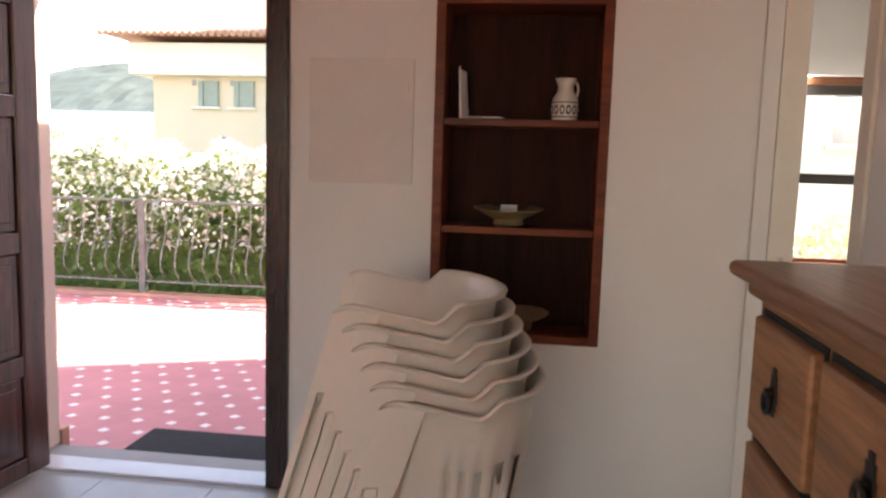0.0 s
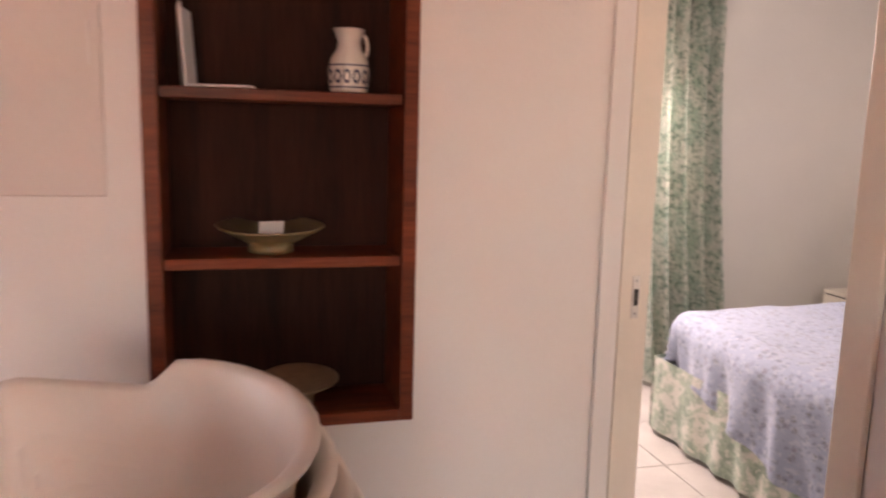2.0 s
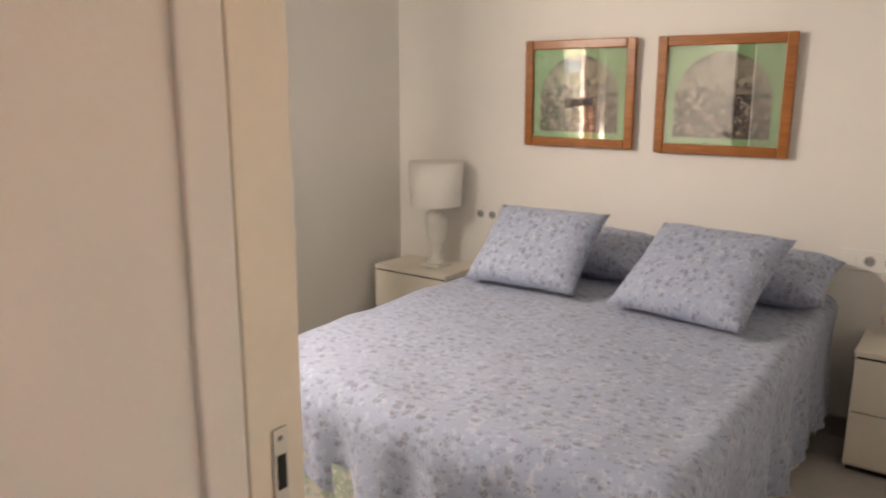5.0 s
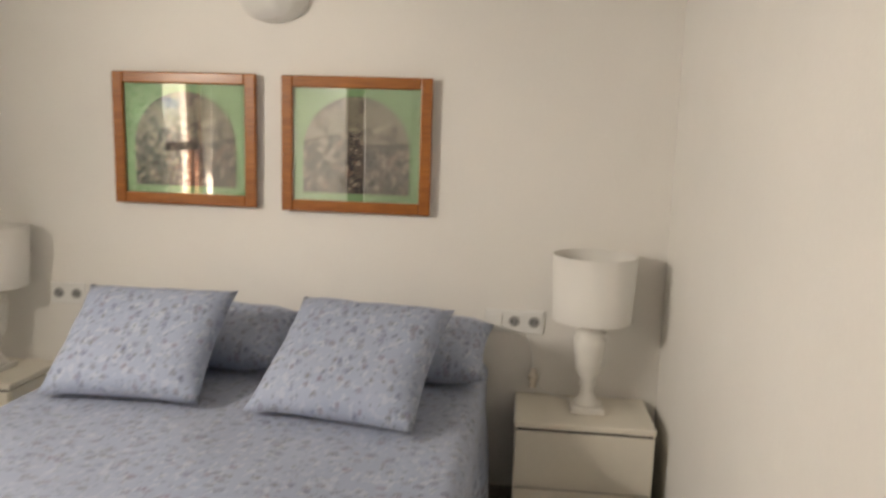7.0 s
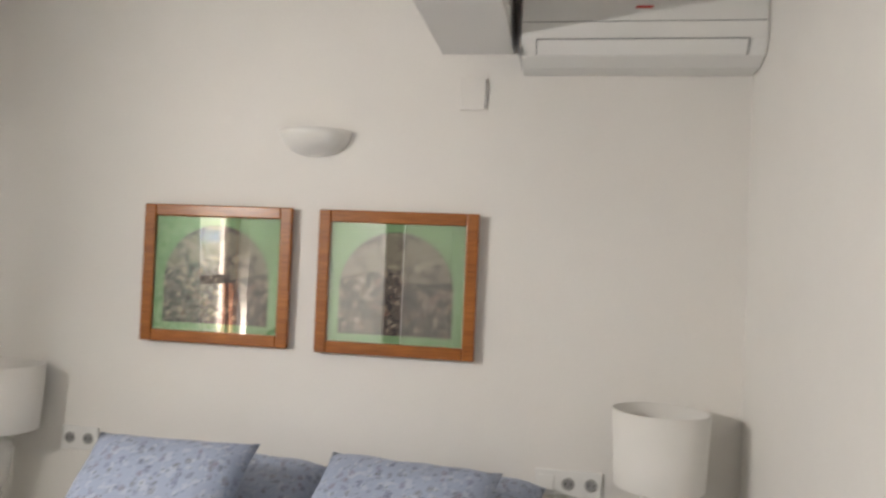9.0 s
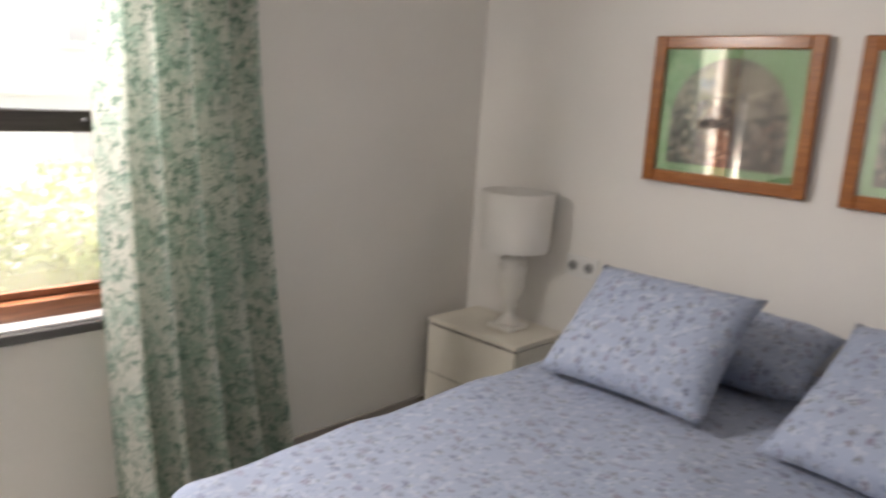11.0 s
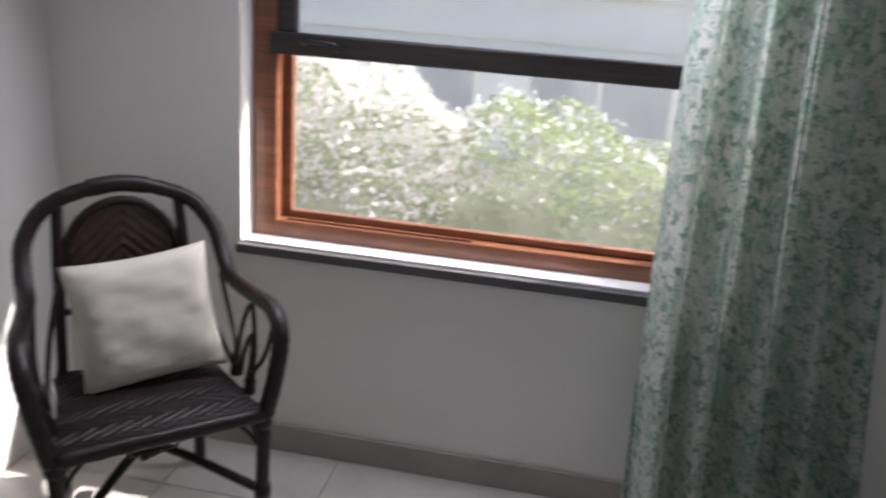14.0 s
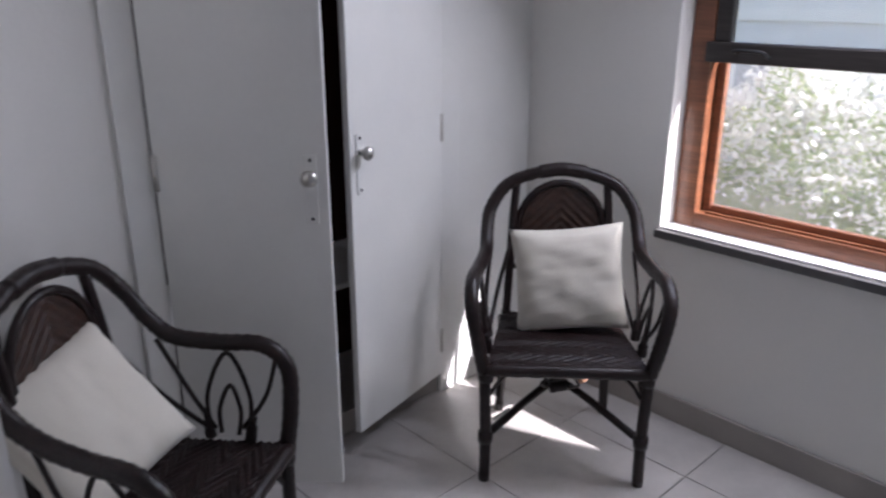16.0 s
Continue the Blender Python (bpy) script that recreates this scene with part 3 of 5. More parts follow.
# ---- niche shelf ----
ns = thing("shelf_niche", "built-in mahogany shelf niche with two shelves", "shelf")
nw = M["niche_wood"]
part("side", box(NX0, NX0 + 0.035, NY - 0.012, NY + 0.20, NZ0, NZ1), nw, ns, "", False, 0.003)
part("side", box(NX1 - 0.035, NX1, NY - 0.012, NY + 0.20, NZ0, NZ1), nw, ns, "", False, 0.003)
part("top", box(NX0 + 0.035, NX1 - 0.035, NY - 0.011, NY + 0.20, NZ1 - 0.035, NZ1), nw, ns, "", False, 0.003)
part("bottom", box(NX0 + 0.035, NX1 - 0.035, NY - 0.011, NY + 0.20, NZ0, NZ0 + 0.03), nw, ns, "", False, 0.003)
# Back board darkened to carry the niche's shade.
part("back", box(NX0 + 0.036, NX1 - 0.036, NY + 0.185, NY + 0.198, NZ0 + 0.031, NZ1 - 0.036), M["shaded_back"], ns)
SHZ = 1.047
for z in (1.433, SHZ):
    part("shelf", box(NX0 + 0.036, NX1 - 0.036, NY + 0.004, NY + 0.184, z - 0.026, z), nw, ns, "", False, 0.003)

pn = thing("wall_panel", "plain pale painted cover panel set on the wall", "panel")
part("cover", box(-0.573, -0.189, NY - 0.007, NY - 0.0005, 1.19, 1.634), M["panel_cover"], pn, "", False, 0.004)
part("catch", box(-0.215, -0.210, NY - 0.012, NY - 0.007, 1.47, 1.56), M["wall"], pn)

vz = thing("vase", "small white ceramic jug with dark blue painted bands", "vase", pose(0.347, NY + 0.085, 1.4335) @ Matrix.Scale(0.95, 4))
part("body", lathe([(0.044, 0), (0.050, 0.01), (0.054, 0.05), (0.047, 0.085), (0.032, 0.108), (0.029, 0.128), (0.041, 0.158), (0.036, 0.156), (0.026, 0.125), (0.02, 0.1)], 28), M["ceramic"], vz, "", True)
part("handle", tube([(0.030, 0, 0.146), (0.042, 0, 0.140), (0.047, 0, 0.115), (0.042, 0, 0.092)], 0.005, 8), M["ceramic"], vz, "", True)
for z, r in ((0.012, 0.0515), (0.066, 0.0525)):
    part("painted_band", lathe([(r, 0), (r, 0.004)], 28, None, False), M["blue_glaze"], vz, "", True, 0, 2, pose(0, 0, z))
bmk = bmesh.new()
for k in range(14):
    a = 2 * math.pi * k / 14
    vs = []
    for q in range(16):
        t, f = 2 * math.pi * (q % 8) / 8, 1.0 if q < 8 else 0.55
        aa, z = a + 0.19 * f * math.cos(t), 0.040 + 0.019 * f * math.sin(t)
        rad = 0.0508 + 0.0042 * min(1, z / 0.05)
        vs.append(bmk.verts.new((rad * math.cos(aa), rad * math.sin(aa), z)))
    for q in range(8):
        bmk.faces.new((vs[q], vs[(q + 1) % 8], vs[8 + (q + 1) % 8], vs[8 + q]))
part("painted_motif", bmk, M["blue_glaze"], vz)

lf = thing("leaflet", "white folded leaflet standing upright in the niche", "leaflet", pose(-0.035, NY + 0.09, 1.4335))
part("page", box(0, 0.004, -0.05, 0.05, 0, 0.185), M["paper"], lf, "", False, 0, 2, pose(0, 0, 0, 0, -2, 8))
part("page", box(0, 0.004, -0.05, 0.05, 0, 0.175), M["paper"], lf, "", False, 0, 2, pose(0.018, 0.0, 0, 0, -4, -10))
lf2 = tagged(part("booklet", box(-0.07, 0.07, -0.035, 0.035, 0, 0.006), M["paper"], None, "thin white booklet lying flat in the niche", False, 0.002, 1, pose(0.055, NY + 0.06, 1.4345, 0, 0, -8)), "", "booklet")
bw = thing("bowl", "wide shallow olive glazed footed bowl", "bowl", pose(0.160, NY + 0.095, SHZ + 0.004, 3, 0, 0) @ Matrix.Diagonal((0.97, 0.97, 0.95, 1.0)))
part("body", lathe([(0.056, 0), (0.056, 0.012), (0.048, 0.016), (0.088, 0.040), (0.130, 0.062), (0.134, 0.066), (0.128, 0.068), (0.08, 0.048), (0.02, 0.038)], 40), M["olive_glaze"], bw, "", True)
tagged(part("card", box(-0.03, 0.03, -0.001, 0.001, 0, 0.035), M["paper"], None, "small white card standing in the bowl", False, 0, 2, pose(0.160, NY + 0.075, SHZ + 0.044, 12, 0, 10)), "", "card")
pl = tagged(part("dish", lathe([(0.05, 0.0), (0.052, 0.04), (0.095, 0.060), (0.130, 0.082), (0.134, 0.086), (0.127, 0.087), (0.09, 0.070), (0.02, 0.060)], 40), M["tan_plate"], None, "shallow tan footed dish on the niche floor", True, 0, 2, pose(0.225, NY + 0.083, 0.664, 4, 0, 0) @ Matrix.Scale(0.74, 4)), "", "dish")

# ---- front door ----
fd = thing("door_frame", "dark brown wooden frame of the open front door", "door frame", None, "", "structure")
part("post", box(DX1 - 0.035, DX1 + 0.052, NY - 0.02, NY + 0.09, 0.0, 1.95), M["dark_wood"], fd, "", False, 0.004)
part("post", box(DX0 - 0.04, DX0 + 0.002, NY + 0.10, NY + 0.245, 0.0, 1.95), M["pink_wall"], fd)
part("head", box(DX0 - 0.04, DX1 - 0.036, NY - 0.02, NY + 0.09, 1.89, 1.95), M["dark_wood"], fd, "", False, 0.004)
setting("door_sill", box(DX0 - 0.04, DX1 - 0.036, NY - 0.01, NY + 0.115, -0.115, 0.004), M["marble"], "white marble front door threshold", "threshold", 0.004)
setting("reveal", box(DX0 - 0.041, DX0 + 0.004, NY - 0.004, NY + 0.098, 0.0, 1.89), M["pink_wall"], "pale plaster reveal of the front door", "reveal")
setting("outer_plinth", box(DX0 - 0.03, DX0 + 0.012, NY + 0.246, NY + 0.30, -0.115, 0.06), M["terrace_edge"], "terracotta skirting tile outside the door", "skirting", 0.003)

leaf = thing("door_1", "dark varnished panelled front door standing open", "door", pose(DX0 + 0.132, NY - 0.035, 0, 0, 0, 263), "", "structure")
LW = 0.86
for nm, b in (("stile", (0, 0.11, -0.022, 0.022, 0.03, 1.89)), ("stile", (LW - 0.11, LW, -0.022, 0.022, 0.03, 1.89)), ("rail", (0.11, LW - 0.11, -0.022, 0.022, 0.03, 0.10)), ("rail", (0.11, LW - 0.11, -0.022, 0.022, 0.42, 0.50)), ("rail", (0.11, LW - 0.11, -0.022, 0.022, 0.89, 0.97)), ("rail", (0.11, LW - 0.11, -0.022, 0.022, 1.39, 1.47)), ("rail", (0.11, LW - 0.11, -0.022, 0.022, 1.79, 1.89))):
    part(nm, box(*b), M["door_leaf"], leaf, "", False, 0.006)
for z0, z1 in ((0.10, 0.42), (0.50, 0.89), (0.97, 1.39), (1.47, 1.79)):
    bm = box(0.112, LW - 0.112, -0.008, 0.008, z0 + 0.002, z1 - 0.002)
    box(0.145, LW - 0.145, -0.018, 0.018, z0 + 0.035, z1 - 0.035, bm)
    part("panel", bm, M["door_leaf"], leaf, "", False, 0.006)

# ---- dresser ----
DY1, DXF = -0.098, 0.645
dr = thing("dresser", "tall waxed pine chest of drawers with dark gaps and ring pulls", "dresser")
DYB = DY1 - 1.15
part("carcass", box(DXF + 0.012, 0.985, DYB, DY1, 0.06, 1.062), M["pine"], dr, "", False, 0.006)
part("plinth", box(DXF - 0.005, 0.985, DYB - 0.01, DY1 + 0.01, 0.0, 0.085), M["pine"], dr, "", False, 0.008)
part("moulding", box(DXF - 0.012, 0.985, DYB - 0.012, DY1 + 0.012, 1.062, 1.092), M["pine"], dr, "", False, 0.01, 3)
part("top", box(DXF - 0.04, 0.99, DYB - 0.04, DY1 + 0.04, 1.0925, 1.120), M["pine_top"], dr, "", False, 0.012, 3)
for k, (z0, z1) in enumerate(((0.835, 1.035), (0.60, 0.815), (0.36, 0.58), (0.11, 0.34))):
    for y0, y1 in ((DY1 - 0.30, DY1 - 0.035), (DYB + 0.035, DY1 - 0.335)):
        d = part("drawer", box(DXF - 0.008, DXF + 0.014, y0, y1, z0, z1), M["pine"], dr, "", False, 0.006)
        # Black sheet around each drawer stands in for shade in the gaps.
        part("gap", box(DXF + 0.0095, DXF + 0.0135, y0 - 0.011, y1 + 0.011, z0 - 0.010, z1 + 0.010), M["black"], d)
        for yy in ([(y0 + y1) / 2] if y1 - y0 < 0.4 else [y0 + 0.17, y1 - 0.17]):
            zz = (z0 + z1) / 2
            pbm = bmesh.new()
            for w, a, b in ((0.011, -0.026, 0.030), (0.015, -0.012, 0.012), (0.006, 0.030, 0.042), (0.006, -0.034, -0.026)):
                box(DXF - 0.012, DXF - 0.0085, yy - w, yy + w, zz + a, zz + b, pbm)
            part("back_plate", pbm, M["iron"], d, "black iron back plate")
            ring = [(DXF - 0.020, yy + 0.014 * math.sin(t), zz + 0.004 - 0.016 * (1 - math.cos(t))) for t in [2 * math.pi * q / 16 for q in range(17)]]
            part("ring_pull", tube(ring, 0.0042, 8, None, 1, False), M["iron"], d, "black iron ring pull", True)
            part("post", tube([(DXF - 0.008, yy, zz + 0.004), (DXF - 0.024, yy, zz + 0.004)], 0.006, 8, None, 1, False), M["iron"], d)

# ---- stacked plastic chairs ----
def tub_chair_mesh(slotted):
    """Moulded armchair: one thin shell bent in a U, with slotted back and splayed legs."""
    bm = bmesh.new()
    hw, dp, t = 0.25, 0.40, 0.008
    path = []
    for k in range(41):
        s = k / 40
        if s < 0.3:
            path.append((-hw, -0.20 + 0.225 * s / 0.3, s))
        elif s > 0.7:
            path.append((hw, -0.20 + 0.225 * (1 - s) / 0.3, s))
        else:
            a = math.pi * (s - 0.3) / 0.4
            path.append((-hw * math.cos(a), 0.025 + 0.15 * math.sin(a), s))

    def rim(s):
        d = min(s, 1 - s)
        z = 0.724 - 0.048 * min(1, d / 0.285)
        if d > 0.285:
            z += 0.044 * (0.5 - 0.5 * math.cos(math.pi * min(1, (d - 0.285) / 0.045)))
        return z - 0.022 * max(0, 1 - d / 0.06) ** 2

    rows = []
    for i, (x, y, s) in enumerate(path):
        c, top = Vector((x, y, 0)), rim(s)
        out = Vector((x, y + 0.02, 0)).normalized()
        flare = 0.018
        levels = [(top, flare + 0.022), (top + 0.004, flare + 0.010), (top - 0.004, flare - 0.002), (top - 0.06, 0.008), ((top + 0.40) / 2, 0.0), (0.42, -0.03), (0.40, -0.035)]
        rows.append([bm.verts.new(c + out * o + Vector((0, 0, z))) for z, o in levels])
    for i in range(40):
        for j in range(6):
            s = (path[i][2] + path[i + 1][2]) / 2
            if slotted and j in (4,) and 0.58 < s < 0.86 and i % 2 == 0:
                continue
            bm.faces.new((rows[i][j], rows[i + 1][j], rows[i + 1][j + 1], rows[i][j + 1]))
    # seat pan
    low = [r[-1] for r in rows]
    cen = bm.verts.new((0, -0.02, 0.392))
    for i in range(40):
        bm.faces.new((low[i], low[i + 1], cen))
    fl, frr = bm.verts.new((-0.215, -0.245, 0.385)), bm.verts.new((0.215, -0.245, 0.385))
    bm.faces.new((low[0], cen, fl))
    bm.faces.new((cen, low[-1], frr))
    bm.faces.new((fl, cen, frr))
    return finish("shell", bm, M["plastic"], True)


def tub_leg_mesh(sx, y0, yb, top):
    """Splayed leg with channels pressed into its lower part."""
    bm = bmesh.new()
    prof = [(0.262, 0.0), (0.262, 0.020), (0.242, 0.030), (0.242, 0.060), (0.262, 0.070), (0.262, 0.11)]
    if top < 0.5:
        prof = [(q - 0.055, 0.45 * y) for q, y in prof]
    cols = []
    for f in (0.0, 0.27, 0.33, 1.0):
        depth = min(1.0, max(0.0, (f - 0.27) / 0.06))
        cols.append([bm.verts.new((sx * ((0.262 if top > 0.5 else 0.207) + 0.006 * (1 - depth) - ((0.262 if top > 0.5 else 0.207) - q) * 1.6 * depth + 0.035 * f), y0 + (yb - y0) * f + y * (1 - 0.4 * f), top * (1 - f))) for q, y in prof])
    for c0, c1 in zip(cols, cols[1:]):
        for a in range(5):
            bm.faces.new((c0[a], c0[a + 1], c1[a + 1], c1[a]))
    for k in (0, 5):
        low = [bm.verts.new((c[k].co.x - sx * 0.035, c[k].co.y, c[k].co.z)) for c in cols[2:]]
        bm.faces.new((cols[2][k], cols[3][k], low[1], low[0]))
    bmesh.ops.recalc_face_normals(bm, faces=list(bm.faces))
    return finish("leg", bm, M["plastic"])


def tub_chair(m, slotted):
    s = thing("plastic_armchair", "cream moulded plastic armchair in a stack of six", "chair", m, "stacked plastic chairs")
    meshes = [("shell", tub_chair_mesh(slotted))] + [("leg", tub_leg_mesh(sx, *q)) for sx in (-1, 1) for q in ((-0.224, -0.42, 0.705), (0.08, 0.13, 0.40))]
    for nm, me in meshes:
        o = new(nm, me)
        o.parent = s
        so = o.modifiers.new("thickness", "SOLIDIFY")
        so.thickness = 0.006
        tagged(o, "")
    return s


def stack_pose(k):
    return pose(0.088 - 0.0225 * k, 0.515, 0.0445 * k, 0, 0, -79)


tub_chair(stack_pose(0), True)
tub = tub_chair(stack_pose(1), False)
for k in range(2, 6):
    copy_thing(tub, stack_pose(k))

# ---- bed ----
BX0, BX1, BY0, BY1, BZ = 1.90, 3.74, 1.00, 2.45, 0.585
bed = thing("bed", "double bed base with pale mattress and green toile valance", "bed")
part("mattress", box(BX0 + 0.16, BX1, BY0 + 0.06, BY1 - 0.10, 0.30, BZ - 0.035), M["gloss_white"], bed, "", False, 0.05, 4)
part("base", box(BX0 + 0.10, BX1, BY0 + 0.05, BY1 - 0.05, 0.07, 0.30), M["gloss_white"], bed, "", False, 0.01)
for x in (BX0 + 0.12, BX1 - 0.1):
    for y in (BY0 + 0.12, BY1 - 0.12):
        part("leg", lathe([(0.025, 0), (0.025, 0.07)], 12), M["dark_wood"], bed, "", False, 0, 2, pose(x, y, 0))


def valance_point(u, v):
    total = 2 * (BX1 - BX0) + (BY1 - BY0)
    s, L = u * total, BX1 - BX0
    amp = 0.010 * (1 - v) + 0.002
    w = amp * math.sin(s * 34 + 2 * math.sin(s * 5))
    z = 0.022 + 0.34 * v
    if s < L:
        return (BX1 - s, BY0 + 0.012 - w, z)
    if s < L + BY1 - BY0:
        return (BX0 + 0.012 - w, BY0 + (s - L), z)
    return (BX0 + (s - L - (BY1 - BY0)), BY1 - 0.012 + w, z)


part("valance", grid_sheet(valance_point, 260, 6), M["toile"], bed, "gathered green toile valance", True)


def spread_point(u, v):
    """Cover hanging over foot and both sides, with the corners fanned into folds."""
    a, b = -1.82 + u * 2.32, -1.22 + v * 2.44
    skew = max(0.0, min(1.0, (b + 0.1) / 0.75))
    hy, cx, cy = 0.685, BX0 + 0.085 + 0.075 * skew * skew * (3 - 2 * skew), (BY0 + BY1) / 2
    if b > 0:
        hy -= 0.055 + 0.020 * min(a, 0.0) / 1.82
    drop_foot = 0.50 - 0.23 * max(0.0, min(1.0, (v - 0.35) / 0.45))
    over_x, over_y = max(0.0, a), max(0.0, abs(b) - hy)
    over_x *= drop_foot / 0.50
    over_y *= 0.50 / 0.56
    sy = 1 if b > 0 else -1
    puff = 0.005 * math.sin(a * 5.1 + b * 2.7) * math.cos(b * 6.2) + 0.004 * math.sin(a * 13 + 1.7 * math.sin(b * 9)) + 0.004 * noise.noise(Vector((a * 9, b * 9, 0)))
    if over_x == 0 and over_y == 0:
        return (cx - a, cy + b, BZ + puff)
    d = max(over_x, over_y) + 0.25 * min(over_x, over_y)
    ang = math.atan2(over_y, over_x) if over_x or over_y else 0.0
    R = 0.055 + (0.055 * math.cos(ang) if over_x else 0.0)
    if d < R * math.pi / 2:
        out, down = R * math.sin(d / R), R * (1 - math.cos(d / R))
    else:
        out, down = R, R + d - R * math.pi / 2
    fold = min(1.0, max(0.0, (d - 0.10) / 0.3))
    along = a if over_x == 0 else (b if over_y == 0 else 1.8 * ang)
    out += fold * (0.024 * math.sin(along * 19 + 1.5 * math.sin(along * 6)) + 0.010 * math.sin(along * 43 + 9 * d))
    if over_x and over_y:
        out += (0.05 if b < 0 else 0.01) * fold * math.sin(2 * ang)
    x = cx - min(a, 0.0) - out * (math.cos(ang) if over_x else 0.0)
    y = cy + sy * (min(abs(b), hy) + out * (math.sin(ang) if over_y else 0.0))
    return (x, y, max(0.035, BZ + puff * (1 - fold) - down))


sprd = thing("bedspread", "pale blue floral cotton bedspread smoothed over the bed", "bedspread")
part("cloth", grid_sheet(spread_point, 150, 150), M["bedspread"], sprd, "", True)
part("foot_hem", grid_sheet(lambda u, v: tuple(Vector(spread_point(1 - 0.010 * v, u)) - Vector((0.004, 0, 0))), 150, 2), M["bedspread"], sprd, "", True)
for sd, y_off in ((0, -0.004), (1, 0.004)):
    part("side_hem", grid_sheet(lambda u, v: tuple(Vector(spread_point(u, abs(sd - 0.010 * v))) + Vector((0, y_off, 0))), 150, 2), M["bedspread"], sprd, "", True)


def pillow_bm(w, h, t, nu=26, nv=22, seed=0.0):
    bm = bmesh.new()
    rows = []
    for side in (1, -1):
        g = []
        for i in range(nu + 1):
            r = []
            for j in range(nv + 1):
                u, v = 2 * i / nu - 1, 2 * j / nv - 1
                pinch = 1 - 0.07 * (1 - abs(u) ** 2) * abs(v) ** 3 - 0.0
                pinch2 = 1 - 0.07 * (1 - abs(v) ** 2) * abs(u) ** 3
                th = t * max(0.0, (1 - u ** 4)) ** 0.6 * max(0.0, (1 - v ** 4)) ** 0.6
                wr = 0.0022 * math.sin(7 * u + 4 * v + seed) * math.sin(5 * v - 2 * u + seed) + 0.004 * noise.noise(Vector((3.1 * u + seed, 6.5 * v, seed)))
                r.append(bm.verts.new((u * w / 2 * pinch2, side * (th + (wr if th > 0.004 else 0)), v * h / 2 * pinch)))
            g.append(r)
        for i in range(nu):
            for j in range(nv):
                f = (g[i][j], g[i + 1][j], g[i + 1][j + 1], g[i][j + 1])
                bm.faces.new(f if side < 0 else f[::-1])
    bmesh.ops.remove_doubles(bm, verts=list(bm.verts), dist=0.0004)
    return bm


def pillow(m, w, h, t, label, mat, seed, cat="pillow", group=""):
    return tagged(part(cat, pillow_bm(w, h, t, 26, 22, seed), mat, None, label, True, 0, 2, m), "", cat, group)


pl = "plump pale blue floral pillow leaning on the bed"
pillow(pose(3.222, 2.05, 0.748, 0, 0, -93) @ pose(0, 0, 0, -47) @ pose(0, 0, 0, 0, -1.4), 0.52, 0.41, 0.07, pl, M["bedspread"], 0.3, "pillow", "front pillows")
pillow(pose(3.198, 1.367, 0.742, 0, 0, -101) @ pose(0, 0, 0, -56) @ pose(0, 0, 0, 0, -0.7), 0.52, 0.465, 0.07, pl, M["bedspread"], 1.9, "pillow", "front pillows")
pb = "pale blue floral pillow lying behind the front pillows"
pillow(pose(3.55, 1.98, BZ + 0.105, -72, 0, -90), 0.62, 0.34, 0.075, pb, M["bedspread"], 4.3, "pillow", "back pillows")
pillow(pose(3.55, 1.27, BZ + 0.105, -72, 0, -92), 0.60, 0.34, 0.075, pb, M["bedspread"], 5.5, "pillow", "back pillows")

# ---- nightstands ----
def nightstand(m):
    s = thing("nightstand", "cream lacquered two-drawer nightstand beside the bed", "nightstand", m, "bedside nightstands")
    w, d, h_ = 0.465, 0.30, 0.47
    part("carcass", box(0.012, d, -w / 2, w / 2, 0.02, h_ - 0.026), M["cream_lacquer"], s, "", False, 0.003)
    part("top", box(-0.004, d + 0.002, -w / 2 - 0.003, w / 2 + 0.003, h_ - 0.022, h_), M["cream_lacquer"], s, "", False, 0.004)
    # Seam and strip colours stand in for the shade around the drawers.
    part("recess", box(0.004, 0.0115, -w / 2 + 0.01, w / 2 - 0.01, 0.03, h_ - 0.036), M["seam"], s, "shadowed seam")
    part("top_shade_strip", box(0.003, 0.0118, -w / 2 + 0.008, w / 2 - 0.008, h_ - 0.030, h_ - 0.0225), M["wicker"], s, "dark strip for the shade under the top")
    for z0, z1 in ((0.240, h_ - 0.029), (0.035, 0.235)):
        part("drawer", box(-0.006, 0.003, -w / 2 + 0.002, w / 2 - 0.002, z0, z1), M["cream_lacquer"], s, "", False, 0.003)
    part("plinth", box(0.02, d, -w / 2 + 0.01, w / 2 - 0.01, 0.0, 0.0195), M["dark_wood"], s)
    return s


n1 = nightstand(pose(3.486, 0.643, 0))
copy_thing(n1, pose(3.486, 2.937, 0))


def table_lamp(m):
    s = thing("table_lamp", "white turned urn table lamp with a white drum shade", "lamp", m, "bedside lamps")
    bs = bmesh.new()
    box(-0.058, 0.058, -0.058, 0.058, 0, 0.02, bs)
    part("foot", bs, M["lamp_base"], s, "", False, 0.004)
    part("stem", lathe([(r, 0.02 + 1.16 * (z - 0.02)) for r, z in ((0.05, 0.02), (0.045, 0.03), (0.024, 0.05), (0.020, 0.07), (0.030, 0.085), (0.022, 0.095), (0.045, 0.13), (0.056, 0.20), (0.058, 0.225), (0.046, 0.235), (0.055, 0.245), (0.030, 0.26), (0.018, 0.27), (0.018, 0.30))], 32), M["lamp_base"], s, "", True)
    part("shade", lathe([(0.134, 0.325), (0.145, 0.553), (0.1415, 0.553), (0.1305, 0.325)], 48, None, False), M["shade"], s, "white linen drum shade", True)
    part("socket", lathe([(0.014, 0.34), (0.014, 0.385)], 12), M["grey_plastic"], s, "", True)
    part("spider", tube([(-0.135, 0, 0.385), (0.135, 0, 0.385)], 0.0025, 6, None, 1, False), M["chrome"], s)
    part("bulb", lathe([(0.010, 0.385), (0.028, 0.435), (0.022, 0.465), (0.004, 0.477)], 16), M["gloss_white"], s, "", True)
    return s


